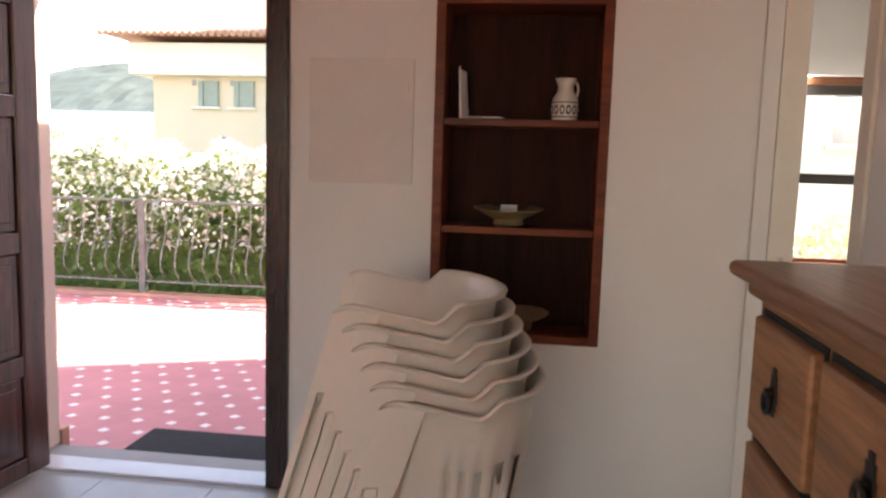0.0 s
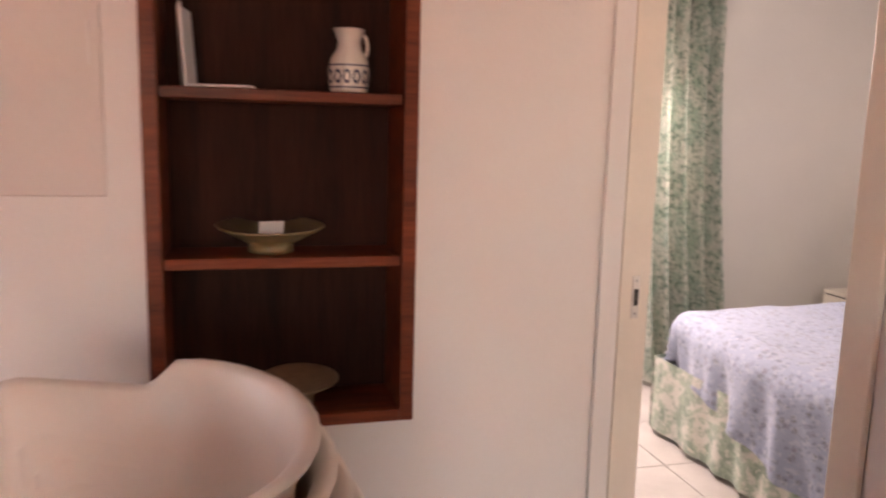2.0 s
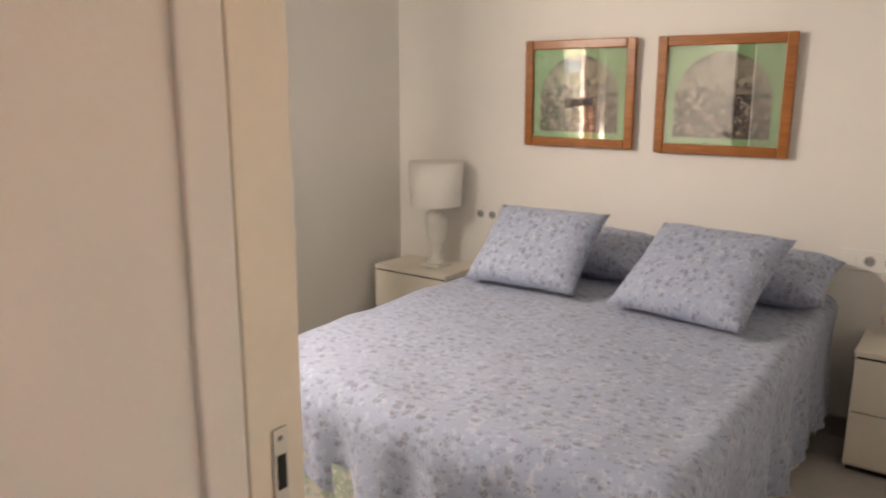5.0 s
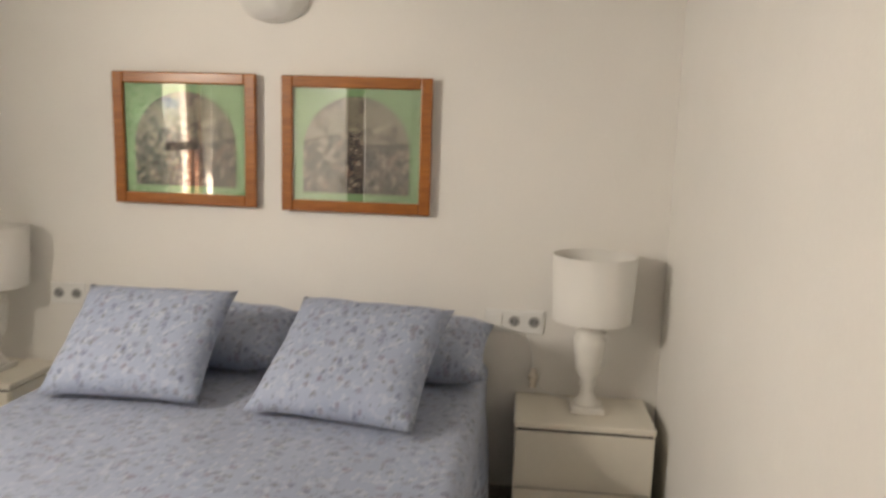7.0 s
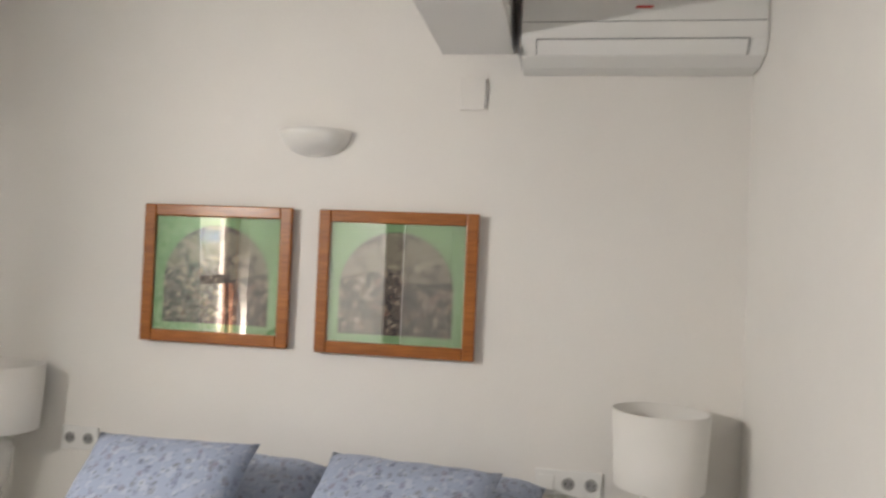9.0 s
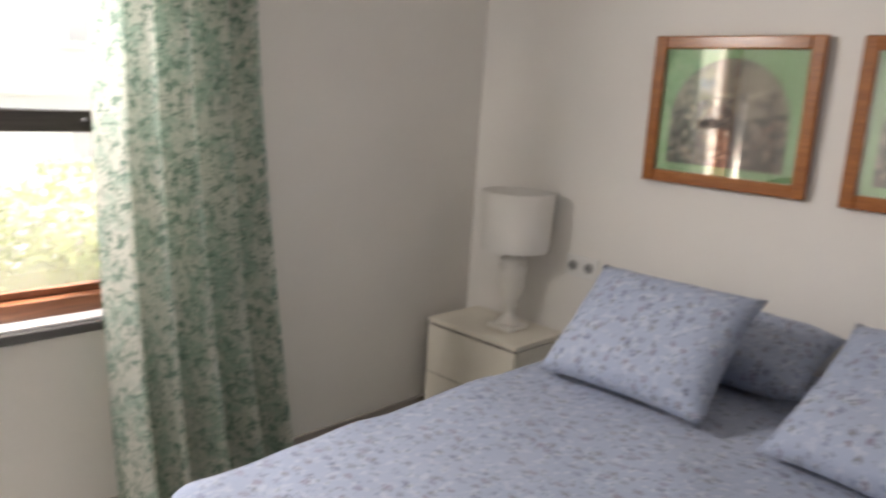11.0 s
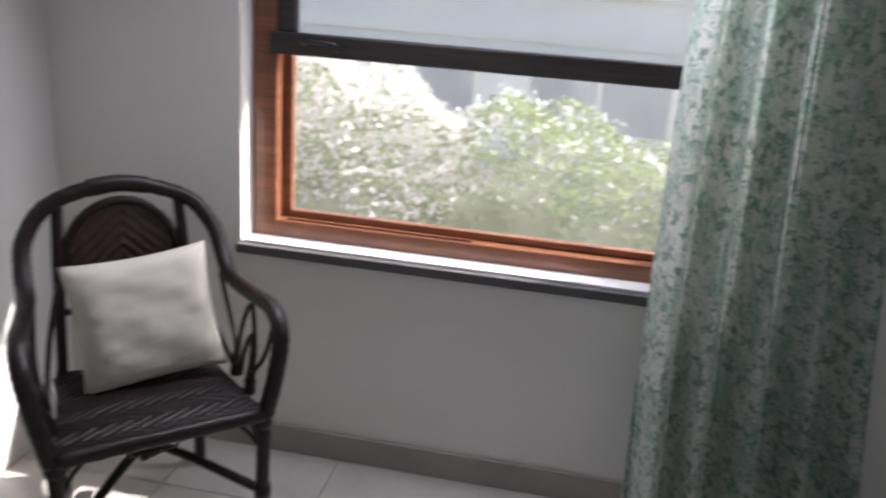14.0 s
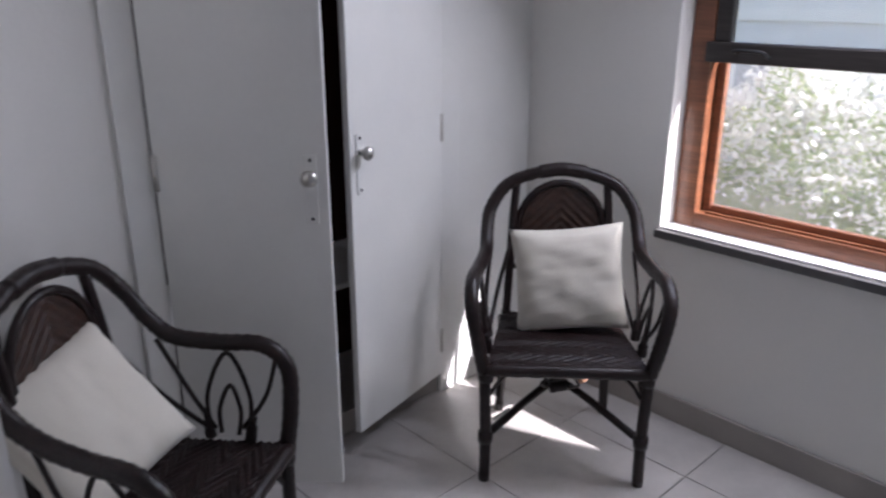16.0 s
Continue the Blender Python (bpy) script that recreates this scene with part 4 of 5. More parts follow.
l1 = table_lamp(pose(3.645, 0.628, 0.4705))
copy_thing(l1, pose(3.645, 2.882, 0.4705))
tagged(part("cable", tube([(3.69, 0.60, 0.475), (3.74, 0.70, 0.474), (3.772, 0.80, 0.50), (3.772, 0.825, 0.62), (3.772, 0.845, 0.70)], 0.0028, 6), M["ac"], None, "thin white lamp cable running up to the socket", True), "", "cable")


def socket_plate(m, gangs):
    s = thing("socket", "white wall socket plate with round outlets", "socket", m, "wall sockets")
    w = 0.073 * gangs
    part("plate", box(-0.009, 0, -w / 2, w / 2, -0.043, 0.043), M["ac"], s, "", False, 0.004)
    for k in range(gangs):
        y = -w / 2 + 0.073 * (k + 0.5)
        if k < 2:
            o = part("outlet", lathe([(0.021, 0), (0.021, 0.002), (0.018, 0.001), (0.016, -0.006)], 20, None, False), M["outlet_grey"], s, "", True, 0, 2, pose(-0.0092, y, 0, 0, -90, 0))
            part("outlet_floor", lathe([(0.0165, -0.002), (0.0165, 0.0015)], 20), M["grey_plastic"], o)
            for q in (-0.0085, 0.0085):
                part("pin_hole", lathe([(0.003, 0), (0.003, 0.0012)], 8), M["black"], o, "", False, 0, 2, pose(0, q, 0.0016))
        else:
            part("rocker", box(-0.013, -0.0092, y - 0.026, y + 0.026, -0.026, 0.026), M["ac"], s, "", False, 0.003)
    return s


socket_plate(pose(HX, 0.895, 0.741), 3)
socket_plate(pose(HX, 2.655, 0.752), 2)

tagged(part("inline_switch", tube([(3.764, 0.816, 0.50), (3.764, 0.816, 0.535), (3.764, 0.816, 0.57)], [0.012, 0.019, 0.012], 12), M["plastic"], None, "cream inline switch hanging on the lamp cable", True), "", "switch")
jb = thing("junction_cover", "small white junction cover on the wall", "cover plate", pose(HX, 1.262, 2.022))
part("plate", box(-0.010, 0, -0.045, 0.045, -0.055, 0.055), M["wall"], jb, "", False, 0.003)
part("edge_strip", box(-0.013, -0.0102, -0.0445, -0.041, -0.05, 0.05), M["grey_plastic"], jb)

# ---- pictures ----
def picture(y0, y1, z0, z1, lean, kind_seed):
    s = thing("picture", "framed arched town engraving on green mount under glass", "picture", pose(HX - 0.024, (y0 + y1) / 2, z0, 0, -lean, 0), "pictures over the bed")
    w, hgt, f = y1 - y0, z1 - z0, 0.042
    for nm, b in (("frame_side", (-0.012, 0.012, -w / 2, -w / 2 + f, 0, hgt)), ("frame_side", (-0.012, 0.012, w / 2 - f, w / 2, 0, hgt)), ("frame_top", (-0.0118, 0.0118, -w / 2 + f, w / 2 - f, hgt - f, hgt)), ("frame_bottom", (-0.0118, 0.0118, -w / 2 + f, w / 2 - f, 0, f))):
        part(nm, box(*b), M["frame_wood"], s, "", False, 0.005, 3)
    part("mount", box(0.004, 0.008, -w / 2 + f, w / 2 - f, f, hgt - f), M["mat_green"], s, "green mount")
    iw, z_lo, rad = w - 2 * f - 0.075, f + 0.028, (w - 2 * f - 0.075) / 2
    zs = hgt - f - 0.028 - rad
    bm = bmesh.new()
    arc = [(-iw / 2, z_lo)] + [(iw / 2, z_lo)] + [(rad * math.cos(math.pi * q / 24), zs + rad * math.sin(math.pi * q / 24)) for q in range(25)]
    bm.faces.new([bm.verts.new((0.0025, y, z)) for y, z in arc])
    part("print", bm, M["engraving"], s, "brown arched engraving of a town")
    bm = bmesh.new()
    mid = zs + rad * 0.18
    a0 = math.asin(0.18)
    pts = [(rad * math.cos(a0), mid)] + [(rad * 0.985 * math.cos(a0 + (math.pi - 2 * a0) * q / 20), zs + rad * 0.985 * math.sin(a0 + (math.pi - 2 * a0) * q / 20)) for q in range(21)] + [(-rad * 0.3, mid - 0.03 + 0.02 * kind_seed), (rad * 0.2, mid + 0.035)]
    bm.faces.new([bm.verts.new((0.0012, y, z)) for y, z in pts])
    part("print_sky", bm, M["engraving_sky"], s)
    g = part("glass", box(-0.006, -0.0035, -w / 2 + f - 0.002, w / 2 - f + 0.002, f - 0.002, hgt - f + 0.002), M["picture_glass"], s, "reflecting picture glass")
    g.visible_shadow = False
    part("hook", lathe([(0.004, 0), (0.004, 0.02)], 8), M["chrome"], s, "", False, 0, 2, pose(0.006, 0, hgt - 0.05, 0, 90, 0))
    return s


picture(1.873, 2.426, 1.125, 1.614, 0.6, 0)
picture(1.220, 1.775, 1.120, 1.612, 0.6, 1)

# ---- air conditioner ----
ac = thing("air_conditioner", "white split air conditioner mounted high on the wall", "air conditioner")
AZ = 2.085


def ac_profile():
    return [(0.0, 0.0), (-0.10, 0.0), (-0.165, 0.02), (-0.195, 0.065), (-0.20, 0.12), (-0.195, 0.27), (-0.17, 0.285), (0.0, 0.285)]


bm = bmesh.new()
pr = ac_profile()
ends = [[bm.verts.new((HX - 0.001 + x, y, AZ + z)) for x, z in pr] for y in (0.362, 1.095)]
for k in range(len(pr)):
    bm.faces.new((ends[0][k], ends[0][(k + 1) % len(pr)], ends[1][(k + 1) % len(pr)], ends[1][k]))
bm.faces.new(ends[0][::-1])
bm.faces.new(ends[1])
bmesh.ops.recalc_face_normals(bm, faces=list(bm.faces))
part("housing", bm, M["ac"], ac, "", False, 0.006, 2)
tilt = math.degrees(math.atan2(0.03, 0.045))
flap = part("outlet_flap", box(-0.003, 0.003, 0.42, 1.045, -0.024, 0.024), M["ac"], ac, "white air flap", False, 0.002, 2, pose(HX - 0.1835, 0, AZ + 0.0425, 0, -tilt, 0))
for y0, y1, z0, z1 in ((0.42, 1.045, 0.0245, 0.027), (0.4165, 0.4195, -0.024, 0.027), (1.0455, 1.0485, -0.024, 0.027)):
    part("flap_seam", box(-0.0035, 0.001, y0, y1, z0, z1), M["grey_plastic"], flap)
part("panel_seam", box(HX - 0.2025, HX - 0.199, 0.37, 1.088, AZ + 0.115, AZ + 0.1175), M["grey_plastic"], ac)
part("brand_mark", box(HX - 0.2035, HX - 0.2015, 0.70, 0.75, AZ + 0.155, AZ + 0.163), M["red_mark"], ac, "small red mark")
part("side_gap", box(HX - 0.19, HX - 0.002, 1.0965, 1.100, AZ + 0.02, AZ + 0.28), M["grey_plastic"], ac)
part("pipe_cover", box(HX - 0.10, HX - 0.002, 0.3605, 0.3615, AZ + 0.03, AZ + 0.26), M["black"], ac)

# ---- wall uplighter ----
sc = thing("wall_light", "white plaster half-bowl wall uplighter above the pictures", "wall light", pose(HX - 0.001, 1.812, 1.798))
bm = bmesh.new()
rows = []
for i in range(9):
    t = i / 8
    r, z = 0.012 + 0.118 * math.sin(t * math.pi / 2), 0.088 * (1 - math.cos(t * math.pi / 2))
    rows.append([bm.verts.new((-0.82 * r * math.sin(math.pi * k / 20), r * math.cos(math.pi * k / 20), z)) for k in range(21)])
for a, b in zip(rows, rows[1:]):
    for k in range(20):
        bm.faces.new((a[k], a[k + 1], b[k + 1], b[k]))
bowl = part("bowl", bm, M["gloss_white"], sc, "", True)
so = bowl.modifiers.new("thickness", "SOLIDIFY")
so.thickness = 0.006
# ---- wicker armchairs ----
def wicker_chair(m, label):
    s = thing("wicker_armchair", label, "armchair", m, "wicker armchairs")
    wk = M["wicker"]
    # front is -y
    hoop = [(-0.245, -0.215, 0.40), (-0.268, -0.225, 0.52), (-0.285, -0.215, 0.63), (-0.285, -0.15, 0.685), (-0.268, -0.04, 0.690), (-0.248, 0.08, 0.705), (-0.246, 0.15, 0.755), (-0.232, 0.20, 0.83), (-0.163, 0.235, 0.912), (0.0, 0.250, 0.952)]
    part("arm_hoop", tube(hoop + [(-x, y, z) for x, y, z in hoop[-2::-1]], 0.021, 10, None, 8, True, 0.10), wk, s, "", True)
    for sx in (-1, 1):
        part("front_leg", tube([(sx * 0.240, -0.215, 0.0), (sx * 0.238, -0.215, 0.2), (sx * 0.245, -0.215, 0.42)], 0.0175, 10, None, 8, True, 0.05), wk, s, "", True)
        part("back_leg", tube([(sx * 0.19, 0.225, 0.0), (sx * 0.18, 0.20, 0.25), (sx * 0.175, 0.185, 0.44)], 0.0165, 10), wk, s, "", True)
        part("back_post", tube([(sx * 0.175, 0.185, 0.42), (sx * 0.165, 0.205, 0.65), (sx * 0.158, 0.225, 0.80), (sx * 0.150, 0.238, 0.905)], 0.015, 8), wk, s, "", True)
        part("leg_binding", lathe([(0.0225, -0.02), (0.024, 0.0), (0.0225, 0.02)], 10), wk, s, "", True, 0, 2, pose(sx * 0.238, -0.215, 0.165))
        for y0, y1, zt in ((-0.115, -0.005, 0.665), (-0.085, -0.035, 0.57)):
            part("arch", tube([(sx * 0.238, y0, 0.44), (sx * 0.25, y0 - 0.005, (zt + 0.44) / 2), (sx * 0.262, (y0 + y1) / 2, zt), (sx * 0.25, y1 + 0.005, (zt + 0.44) / 2), (sx * 0.238, y1, 0.44)], 0.0065, 8), wk, s, "", True)
        part("strut", tube([(sx * 0.238, -0.02, 0.45), (sx * 0.245, 0.05, 0.55), (sx * 0.232, 0.12, 0.70)], 0.007, 8), wk, s, "", True)
        part("strut", tube([(sx * 0.238, -0.10, 0.46), (sx * 0.262, -0.16, 0.55), (sx * 0.278, -0.19, 0.66)], 0.0065, 8), wk, s, "", True)
        part("strut", tube([(sx * 0.232, -0.01, 0.45), (sx * 0.205, 0.11, 0.56), (sx * 0.165, 0.205, 0.70)], 0.007, 8), wk, s, "", True)
        part("brace", tube([(sx * 0.236, -0.21, 0.30), (sx * 0.20, -0.20, 0.36), (sx * 0.15, -0.195, 0.405)], 0.006, 8), wk, s, "", True)
        part("brace", tube([(sx * 0.236, -0.205, 0.30), (sx * 0.228, -0.16, 0.36), (sx * 0.222, -0.11, 0.405)], 0.006, 8), wk, s, "", True)
        part("stretcher", tube([(sx * 0.238, -0.21, 0.165), (sx * 0.04, 0.005, 0.235), (-sx * 0.182, 0.205, 0.27)], 0.014, 8), wk, s, "", True)
        for y0, lean in ((-0.118, -0.012), (-0.004, 0.008)):
            part("strut_base", tube([(sx * 0.236, y0, 0.425), (sx * 0.237, y0 + lean * 0.4, 0.455), (sx * 0.240, y0 + lean, 0.495)], [0.016, 0.0145, 0.010], 8, None, 4, True, 0.06), wk, s, "", True)
        part("corner_binding", lathe([(0.023, -0.03), (0.0245, -0.015), (0.0235, 0.0), (0.0245, 0.015), (0.023, 0.03)], 10), wk, s, "", True, 0, 2, pose(sx * 0.240, -0.215, 0.40))
        part("stretcher_curl", tube([(sx * 0.03, -0.01, 0.24), (sx * 0.06, -0.05, 0.27), (sx * 0.04, -0.08, 0.33), (sx * 0.08, -0.13, 0.40)], 0.0055, 8), wk, s, "", True)
    part("bare_patch", tube([(0.075, 0.035, 0.2445), (0.115, 0.075, 0.2505), (0.15, 0.11, 0.2565)], 0.0152, 8, None, 4), M["bare_cane"], s, "bare tan cane where the binding is gone", True)
    part("crown_binding", tube([(-0.075, 0.246, 0.944), (0.0, 0.251, 0.953), (0.075, 0.246, 0.944)], 0.0245, 10, None, 10, True, 0.05), wk, s, "", True)
    part("cross_binding", tube([(-0.03, -0.01, 0.236), (0.03, 0.01, 0.239)], 0.021, 8, None, 5, True, 0.08), wk, s, "", True)
    part("seat_rim", tube([(0.24, -0.225, 0.415), (-0.24, -0.225, 0.415)], 0.02, 10, None, 16, True, 0.10), wk, s, "", True)
    # woven seat: herringbone strands as relief
    def seat_pt(u, v):
        y = -0.225 + 0.41 * v
        hw = 0.238 - 0.05 * v
        x = (2 * u - 1) * hw
        k = (x / 0.021 if int((y + 1) / 0.05) % 2 else -x / 0.021)
        wv = 0.0035 * math.sin(2 * math.pi * (y / 0.021 + k * 0.5))
        crown = 0.008 * (1 - (2 * u - 1) ** 4) * (1 - (2 * v - 1) ** 4)
        return (x, y, 0.432 + crown + wv)
    bm = grid_sheet(seat_pt, 80, 70)
    part("woven_seat", bm, wk, s, "tightly woven dark cane seat", True)
    part("seat_base", box(-0.205, 0.205, -0.215, 0.185, 0.395, 0.426), wk, s, "", False, 0.008)
    # oval woven back panel
    cz, rx, rz = 0.745, 0.142, 0.165
    ring = [(rx * math.cos(t), 0.222 + 0.06 * (cz + rz * math.sin(t) - cz), cz + rz * math.sin(t)) for t in [2 * math.pi * q / 32 for q in range(33)]]
    part("back_ring", tube(ring, 0.012, 8, None, 1, False), wk, s, "", True)
    def back_pt(u, v):
        r, t = u, 2 * math.pi * v
        x, z = rx * r * math.cos(t), cz + rz * r * math.sin(t)
        sg = 1 if x > 0 else -1
        wv = 0.003 * math.sin(2 * math.pi * (z + sg * x) / 0.034)
        return (x, 0.222 + 0.06 * (z - cz) - wv, z)
    part("woven_back", grid_sheet(back_pt, 24, 90), M["weave"], s, "woven cane oval back panel", True)
    part("back_bar", tube([(-0.16, 0.215, 0.60), (0, 0.212, 0.615), (0.16, 0.215, 0.60)], 0.010, 8), wk, s, "", True)
    return s


ca = wicker_chair(pose(0.940, 2.820, 0, 0, 0, 43) @ Matrix.Diagonal((0.965, 0.93, 0.915, 1.0)), "dark stained wicker armchair in the corner by the window")
cb = copy_thing(ca, pose(0.820, 1.588, 0, 0, 0, 125) @ Matrix.Diagonal((0.94, 0.97, 1.0, 1.0)))
tagged(cb, "dark stained wicker armchair in front of the wardrobe")
pillow(pose(0.914, 2.880, 0.562, -14, 0, 40) @ pose(0, 0, 0, 0, -6), 0.35, 0.335, 0.05, "square cream cotton cushion propped in the wicker armchair", M["cushion"], 2.2, "cushion", "chair cushions")
pillow(pose(0.744, 1.486, 0.568, 0, 0, 108) @ pose(0, 0, 0, -40) @ pose(0, 0, 0, 0, 78), 0.345, 0.345, 0.05, "square cream cotton cushion tilted in the wicker armchair", M["cushion"], 3.1, "cushion", "chair cushions")

# ---- outside: terrace ----
setting("ground", box(-400, 400, 5.5, 600, -1.2, -1.0), M["earth"], "dry ground sloping below the terrace", "ground")
setting("terrace", box(-9, -0.13, NY + 0.117, 5.45, -0.3, -0.115), M["terrace"], "dark red tiled terrace with white insets", "terrace")
# Added out of view: sunlit red paving bounces warm light into the living room.
setting("bounce_paving", box(-14, 10, -20, -4.34, -0.3, -0.05), M["bounce_red"], "unseen red paving added to bounce warm sunlight indoors", "terrace")
# Unseen slab added to keep blue sky light out of the back opening.
setting("back_sky_blocker", box(-3.4, 4.2, -5.9, -4.34, 2.3, 2.4), M["ceiling"], "unseen slab added to block sky at the back opening", "roof")
setting("terrace_wing", box(-0.02, 6, WO, 5.45, -0.3, -0.055), M["earth"], "bare strip outside the window", "ground")
bm = bmesh.new()
P = 0.185
for i in range(-28, 28):
    for j in range(0, 28):
        cx, cy = -2.4 + (i + 0.5 * (j % 2)) * P, 1.62 + j * P * 0.86
        if cy > 5.3 or not -5.5 < cx < -0.1:
            continue
        r = 0.031
        bm.faces.new([bm.verts.new((cx + r * math.cos(t + 0.4), cy + r * math.sin(t + 0.4), -0.1125)) for t in [2 * math.pi * q / 4 for q in range(4)]])
tagged(part("tile_inset", bm, M["terrace_dot"], None, "small white diamond insets between red tiles"), "", "tile", "", "stuff")
setting("terrace_edge", box(-9, 6, 5.26, 5.45, -0.3, -0.085), M["terrace_edge"], "raised terracotta kerb under the railing", "kerb", 0.006)
tagged(part("doormat", box(-1.60, -0.62, 1.375, 1.985, -0.1147, -0.099), M["doormat"], None, "black coir doormat outside the front door", False, 0.005), "", "doormat")

rl = thing("railing", "grey iron terrace railing with bellied balusters", "railing")
RYL = 5.36
part("handrail", box(-8.5, 0.0, RYL - 0.02, RYL + 0.02, 0.84, 0.862), M["rail_iron"], rl, "", False, 0.004)
part("bottom_rail", box(-8.5, 0.0, RYL - 0.012, RYL + 0.012, 0.055, 0.075), M["rail_iron"], rl, "", False, 0.003)
bal = finish("baluster", tube([(0, 0, 0.065), (0, -0.03, 0.12), (0, -0.115, 0.22), (0, -0.09, 0.36), (0, -0.015, 0.52), (0, 0.0, 0.68), (0, 0, 0.85)], 0.0075, 6, None, 4), M["rail_iron"], True)
for k in range(48):
    x = -7.4 + 0.142 * k
    o = new("baluster", bal)
    o.parent = rl
    o.location = (x, RYL, 0)
rl.location = (0, 0, -0.04)
for x in (-7.35, -5.45, -3.52, -1.62):
    part("post", box(x - 0.03, x + 0.03, RYL - 0.03, RYL + 0.03, -0.05, 0.88), M["rail_iron"], rl, "", False, 0.004)


def hedge(name, n, x0, x1, y0, y1, z0, top, size, mat, seed, label):
    def place(rng):
        x = rng.uniform(x0, x1)
        y = y0 + (y1 - y0) * rng.uniform(0, 1)
        zt = top(x) + 0.09 * math.sin(4.1 * x) + 0.07 * math.sin(9.7 * x + y * 3)
        z = z0 + (zt - z0) * (1 - rng.uniform(0, 1) ** 1.6) if rng.uniform() < 0.8 else zt - abs(rng.normal()) * 0.05 + 0.05
        y += 0.12 * math.sin(5 * x + 3 * z)
        return (x, y, z)
    me = leaf_cloud(n, place, size, seed)
    me.materials.append(mat)
    return me


def plant(name, label, clouds, category="hedge"):
    s = thing(name, label, category)
    for nm, me in clouds:
        o = new(nm, me)
        o.parent = s
        tagged(o, "", "", "", "stuff")
    return s


tl = lambda x: 1.28 - 0.035 * (x + 5)
core = plant("hedge", "thick oleander hedge covered in white blossom behind the railing", [
    ("leaves", hedge("leaves", 16000, -8.5, -1.2, 5.75, 7.0, -0.9, tl, 0.045, M["leaf"], 3, "")),
    ("lower_leaves", hedge("lower_leaves", 17000, -8.5, -1.2, 5.62, 6.4, -0.9, lambda x: 0.62, 0.040, M["leaf"], 4, "")),
    ("blossom", hedge("blossom", 24000, -8.5, -1.2, 5.52, 6.9, 0.30, lambda x: tl(x) + 0.06, 0.032, M["blossom"], 5, ""))])
part("stem_core", box(-8.4, -1.3, 5.98, 6.8, -1.0, 0.90), M["leaf"], core)

tw = lambda x: 0.58 + 0.27 * math.exp(-((x - 0.35) / 0.8) ** 2) + 0.20 * math.exp(-((x - 1.55) / 0.4) ** 2) + 0.12 * math.exp(-((x - 2.95) / 0.3) ** 2)
core2 = plant("hedge", "flowering white and green shrubs outside the bedroom window", [
    ("leaves", hedge("leaves", 15000, -2.2, 5.5, 5.75, 6.9, -0.9, lambda x: tw(x) - 0.05, 0.036, M["leaf_light"], 6, "")),
    ("lower_leaves", hedge("lower_leaves", 7000, -2.2, 5.5, 5.7, 6.4, -0.9, lambda x: 0.33, 0.040, M["leaf_light"], 7, "")),
    ("blossom", hedge("blossom", 13000, -2.0, 1.25, 5.6, 6.6, 0.1, lambda x: tw(x) + 0.05, 0.027, M["blossom"], 8, "")),
    ("blossom", hedge("blossom", 1300, 1.25, 4.5, 5.6, 6.6, 0.2, lambda x: tw(x) + 0.03, 0.027, M["blossom"], 9, ""))])
part("stem_core", box(-2.1, 5.4, 5.95, 6.5, -1.0, 0.15), M["leaf_light"], core2)

# ---- neighbouring house ----
hs = thing("house", "cream rendered villa with a clay tile roof beyond the hedge", "house")
HY = 22.0
part("wall", box(-12.3, -2.0, HY, HY + 9, -1.0, 4.55), M["house_wall"], hs)
part("cornice", box(-12.9, -1.6, HY - 0.45, HY + 9.4, 3.75, 4.75), M["house_white"], hs, "pale boxed eaves band", False, 0.02)
bm = bmesh.new()
v = [bm.verts.new(p) for p in ((-13.6, HY - 0.9, 4.95), (-1.0, HY - 0.9, 4.95), (-1.0, HY + 9.8, 4.95), (-13.6, HY + 9.8, 4.95), (-9.0, HY + 4.4, 7.6), (-5.5, HY + 4.4, 7.6))]
for f in ((0, 1, 5, 4), (1, 2, 5), (2, 3, 4, 5), (3, 0, 4), (3, 2, 1, 0)):
    bm.faces.new([v[i] for i in f])
rf = part("roof", bm, M["roof_tile"], hs, "sunlit clay tile roof")
for k in range(58):
    part("eave_tile", tube([(-13.55 + k * 0.23, HY - 0.98, 4.95), (-13.55 + k * 0.23, HY - 0.3, 5.16)], 0.085, 8, None, 1, False), M["roof_tile"], rf)
for x in (-10.4, -9.2, -6.9, -5.1):
    w = part("window", box(x - 0.34, x + 0.34, HY - 0.05, HY - 0.002, 2.80, 3.62), M["shutter"], hs, "", False, 0.01)
    part("shutter", box(x - 0.33, x - 0.17, HY - 0.09, HY - 0.052, 2.83, 3.6), M["shutter"], w)
    part("shutter", box(x + 0.17, x + 0.33, HY - 0.09, HY - 0.052, 2.83, 3.6), M["shutter"], w)
    part("sill", box(x - 0.55, x + 0.42, HY - 0.14, HY - 0.051, 2.72, 2.79), M["house_white"], w)
for x, z in ((-9.9, 1.75), (-9.0, 1.3), (-8.3, 1.35), (-10.9, 3.55), (-9.6, 3.55)):
    part("vent", box(x - 0.07, x + 0.07, HY - 0.02, HY - 0.003, z - 0.09, z + 0.09), M["facade_window"], hs)

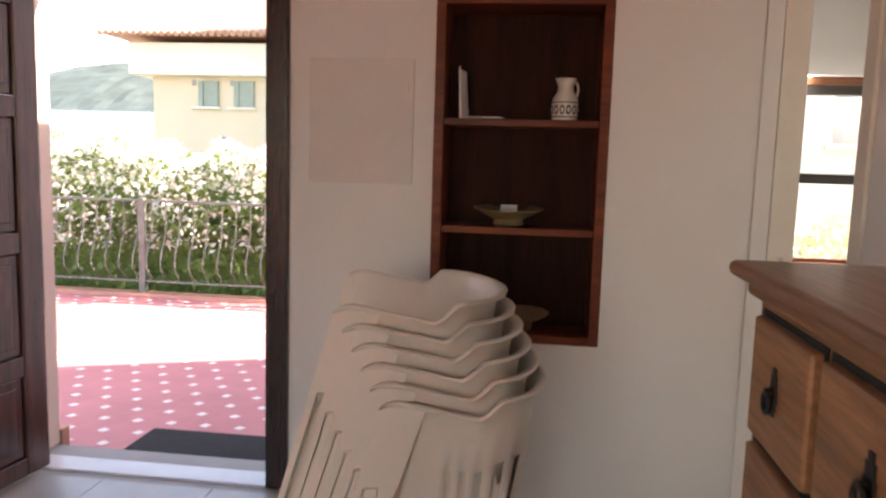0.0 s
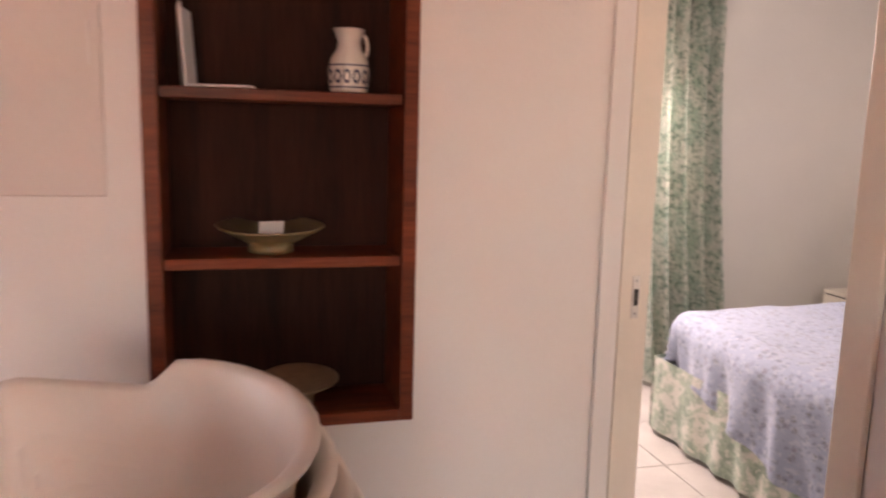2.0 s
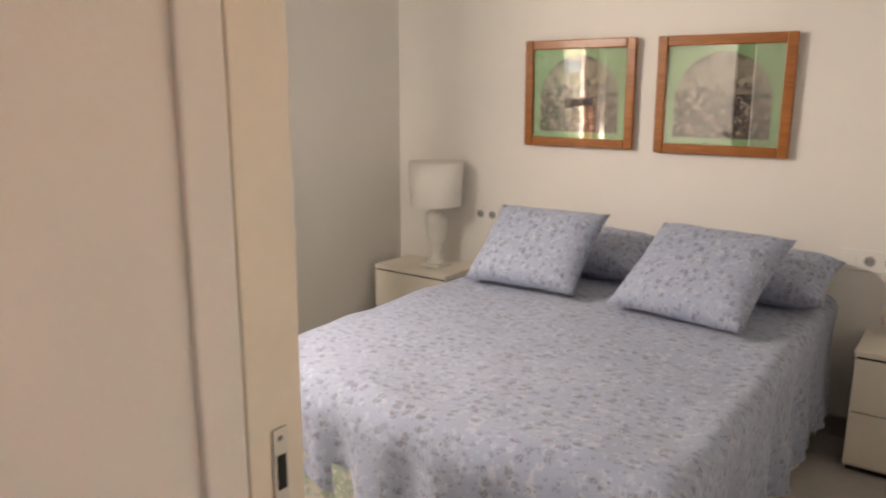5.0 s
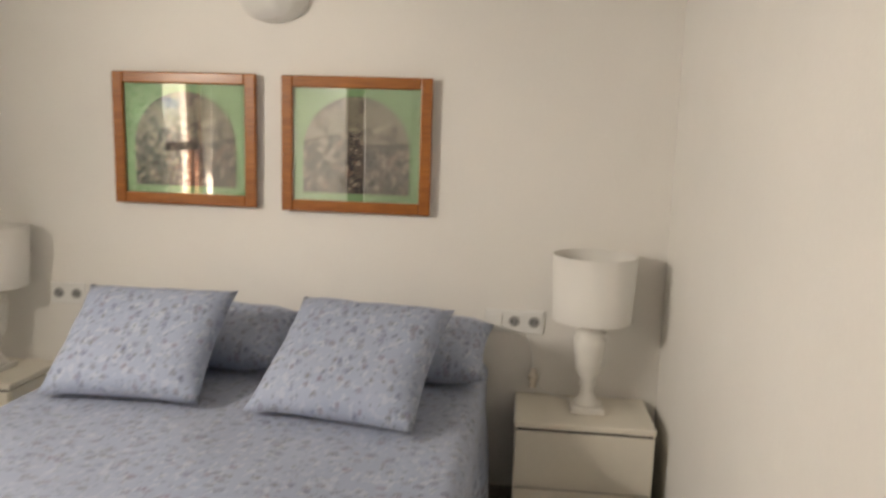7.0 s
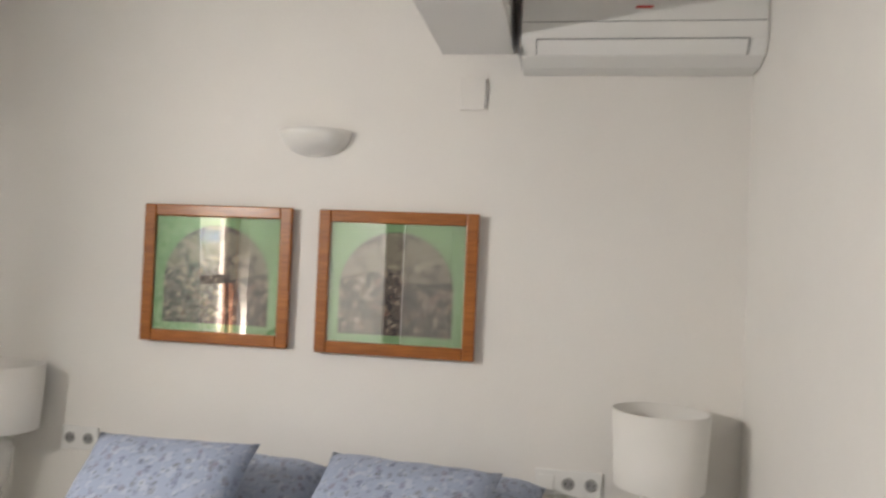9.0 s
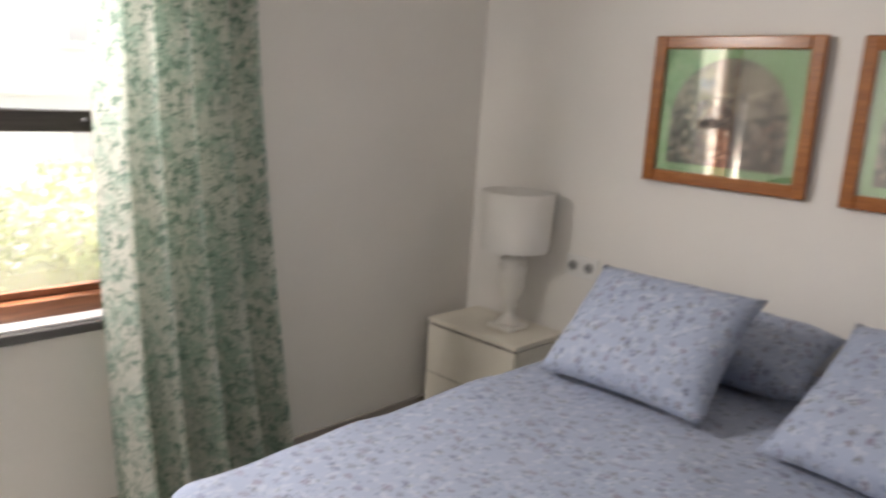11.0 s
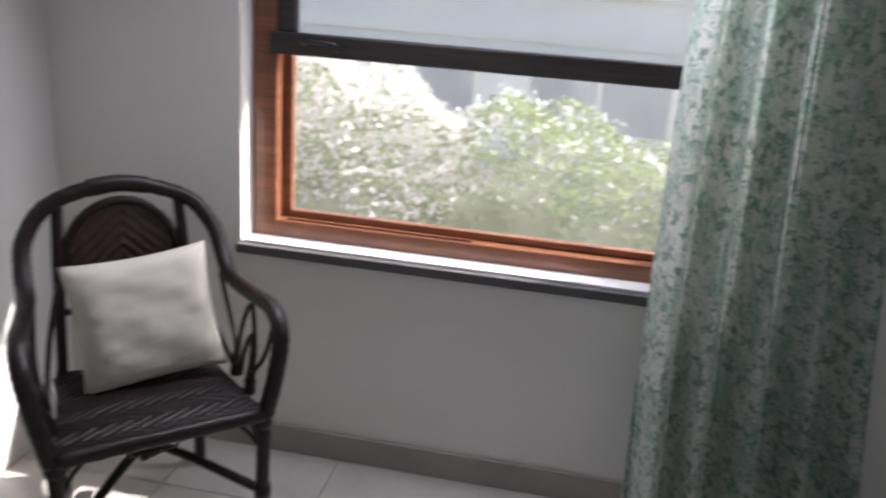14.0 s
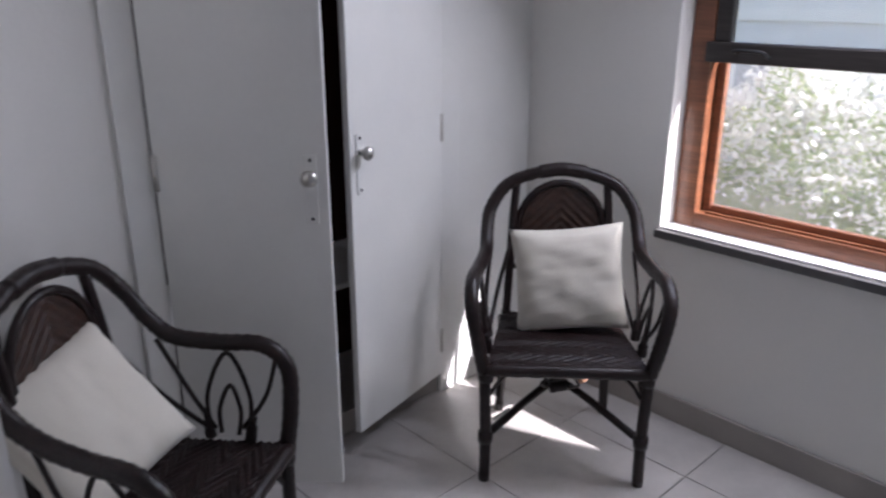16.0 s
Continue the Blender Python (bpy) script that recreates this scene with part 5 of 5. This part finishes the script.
# ---- block of flats across from the bedroom window ----
ab = thing("apartment_building", "pale rendered block of flats beyond the shrubs", "building")
AY = 15.0
part("wall", box(-5.0, 22, AY, AY + 8, -3.0, 9.0), M["facade"], ab)
for z0, z1 in ((-0.55, 0.42), (1.87, 2.85), (4.33, 5.32)):
    for x, w in ((-3.4, 2.2), (-0.45, 1.1), (2.32, 2.55), (4.08, 0.58), (7.4, 2.4), (10.4, 0.8), (13.0, 2.4), (16.5, 2.4)):
        wn_ = part("window", box(x - w / 2 - 0.05, x + w / 2 + 0.05, AY - 0.04, AY - 0.002, z0 - 0.05, z1 + 0.05), M["house_white"], ab)
        nps = 2 if w > 1.5 else 1
        for k in range(nps):
            x0 = x - w / 2 + k * w / nps
            part("pane", box(x0 + 0.04, x0 + w / nps - 0.04, AY - 0.055, AY - 0.041, z0, z1), M["facade_window"], wn_)
        part("sill", box(x - w / 2 - 0.12, x + w / 2 + 0.12, AY - 0.14, AY - 0.056, z0 - 0.13, z0 - 0.052), M["house_white"], wn_)
    part("floor_band", box(-5.0, 22, AY - 0.05, AY - 0.003, z1 + 0.5, z1 + 0.72), M["house_white"], ab)
part("roof", box(-5.3, 22.3, AY - 0.3, AY + 8.3, 9.0, 9.3), M["roof_tile"], ab)

# ---- distance: bay and wooded hills ----
bm = bmesh.new()
bm.faces.new([bm.verts.new(p) for p in ((-260, 60, 1.2), (30, 60, 1.2), (120, 300, 18.0), (-420, 300, 18.0))])
setting("water", bm, M["water"], "pale blue bay water in the distance", "water")
def hill_pt(u, v):
    x = -430 + 560 * u
    r = 24 * math.exp(-((x + 215) / 75) ** 2) + 12 * math.exp(-((x + 120) / 60) ** 2) + 8
    z = 16 + r * math.sin(v * math.pi / 2) + 1.6 * noise.noise(Vector((x * 0.12, v * 7, 0))) * (v > 0.05)
    return (x, 300 + 90 * v, z)
setting("backdrop", grid_sheet(hill_pt, 120, 14), M["hill"], "hazy wooded hills across the bay", "hill")
palm = thing("palm_tree", "young palm with arching green fronds beyond the terrace", "palm", pose(-6.75, 8.2, -1.15))
part("trunk", tube([(0, 0, 0), (0.05, 0, 1.2), (0.02, 0.05, 2.3)], [0.14, 0.12, 0.10], 10), M["bark"], palm, "", True)
for k in range(14):
    a, dr_ = 2 * math.pi * k / 14 + 0.2, 0.5 + 0.5 * ((k * 7) % 5) / 5
    bm = bmesh.new()
    for q in range(14):
        t = (q + 1) / 15
        rr, z = 1.25 * t, 2.35 + 0.55 * math.sin(t * 2.4) - dr_ * t * t
        c = Vector((rr * math.cos(a), rr * math.sin(a), z))
        sd = Vector((-math.sin(a), math.cos(a), 0))
        fw = Vector((math.cos(a), math.sin(a), -0.4))
        for sg in (-1, 1):
            tip = c + sd * sg * 0.32 * (1 - 0.6 * t) + fw * 0.16 - Vector((0, 0, 0.10))
            bm.faces.new([bm.verts.new(p) for p in (c, c + fw * 0.03, tip)])
    part("frond", bm, M["leaf"], palm)

# ---- floor tiles ----
ts = 0.45
tile_mesh = finish("tile", box(-ts / 2 + 0.002, ts / 2 - 0.002, -ts / 2 + 0.002, ts / 2 - 0.002, -0.006, 0.0), M["floor"])
for i in range(-7, 10):
    for j in range(-9, 8):
        x, y = 0.20 + i * ts, 0.05 + j * ts
        if x > HX + 0.1 or y > WY + 0.1 or x < -3.2 or (x < 0.05 and y > NY + 0.05):
            continue
        o = new("tile", tile_mesh)
        o.parent = slab
        o.location = (x, y, 0.0)
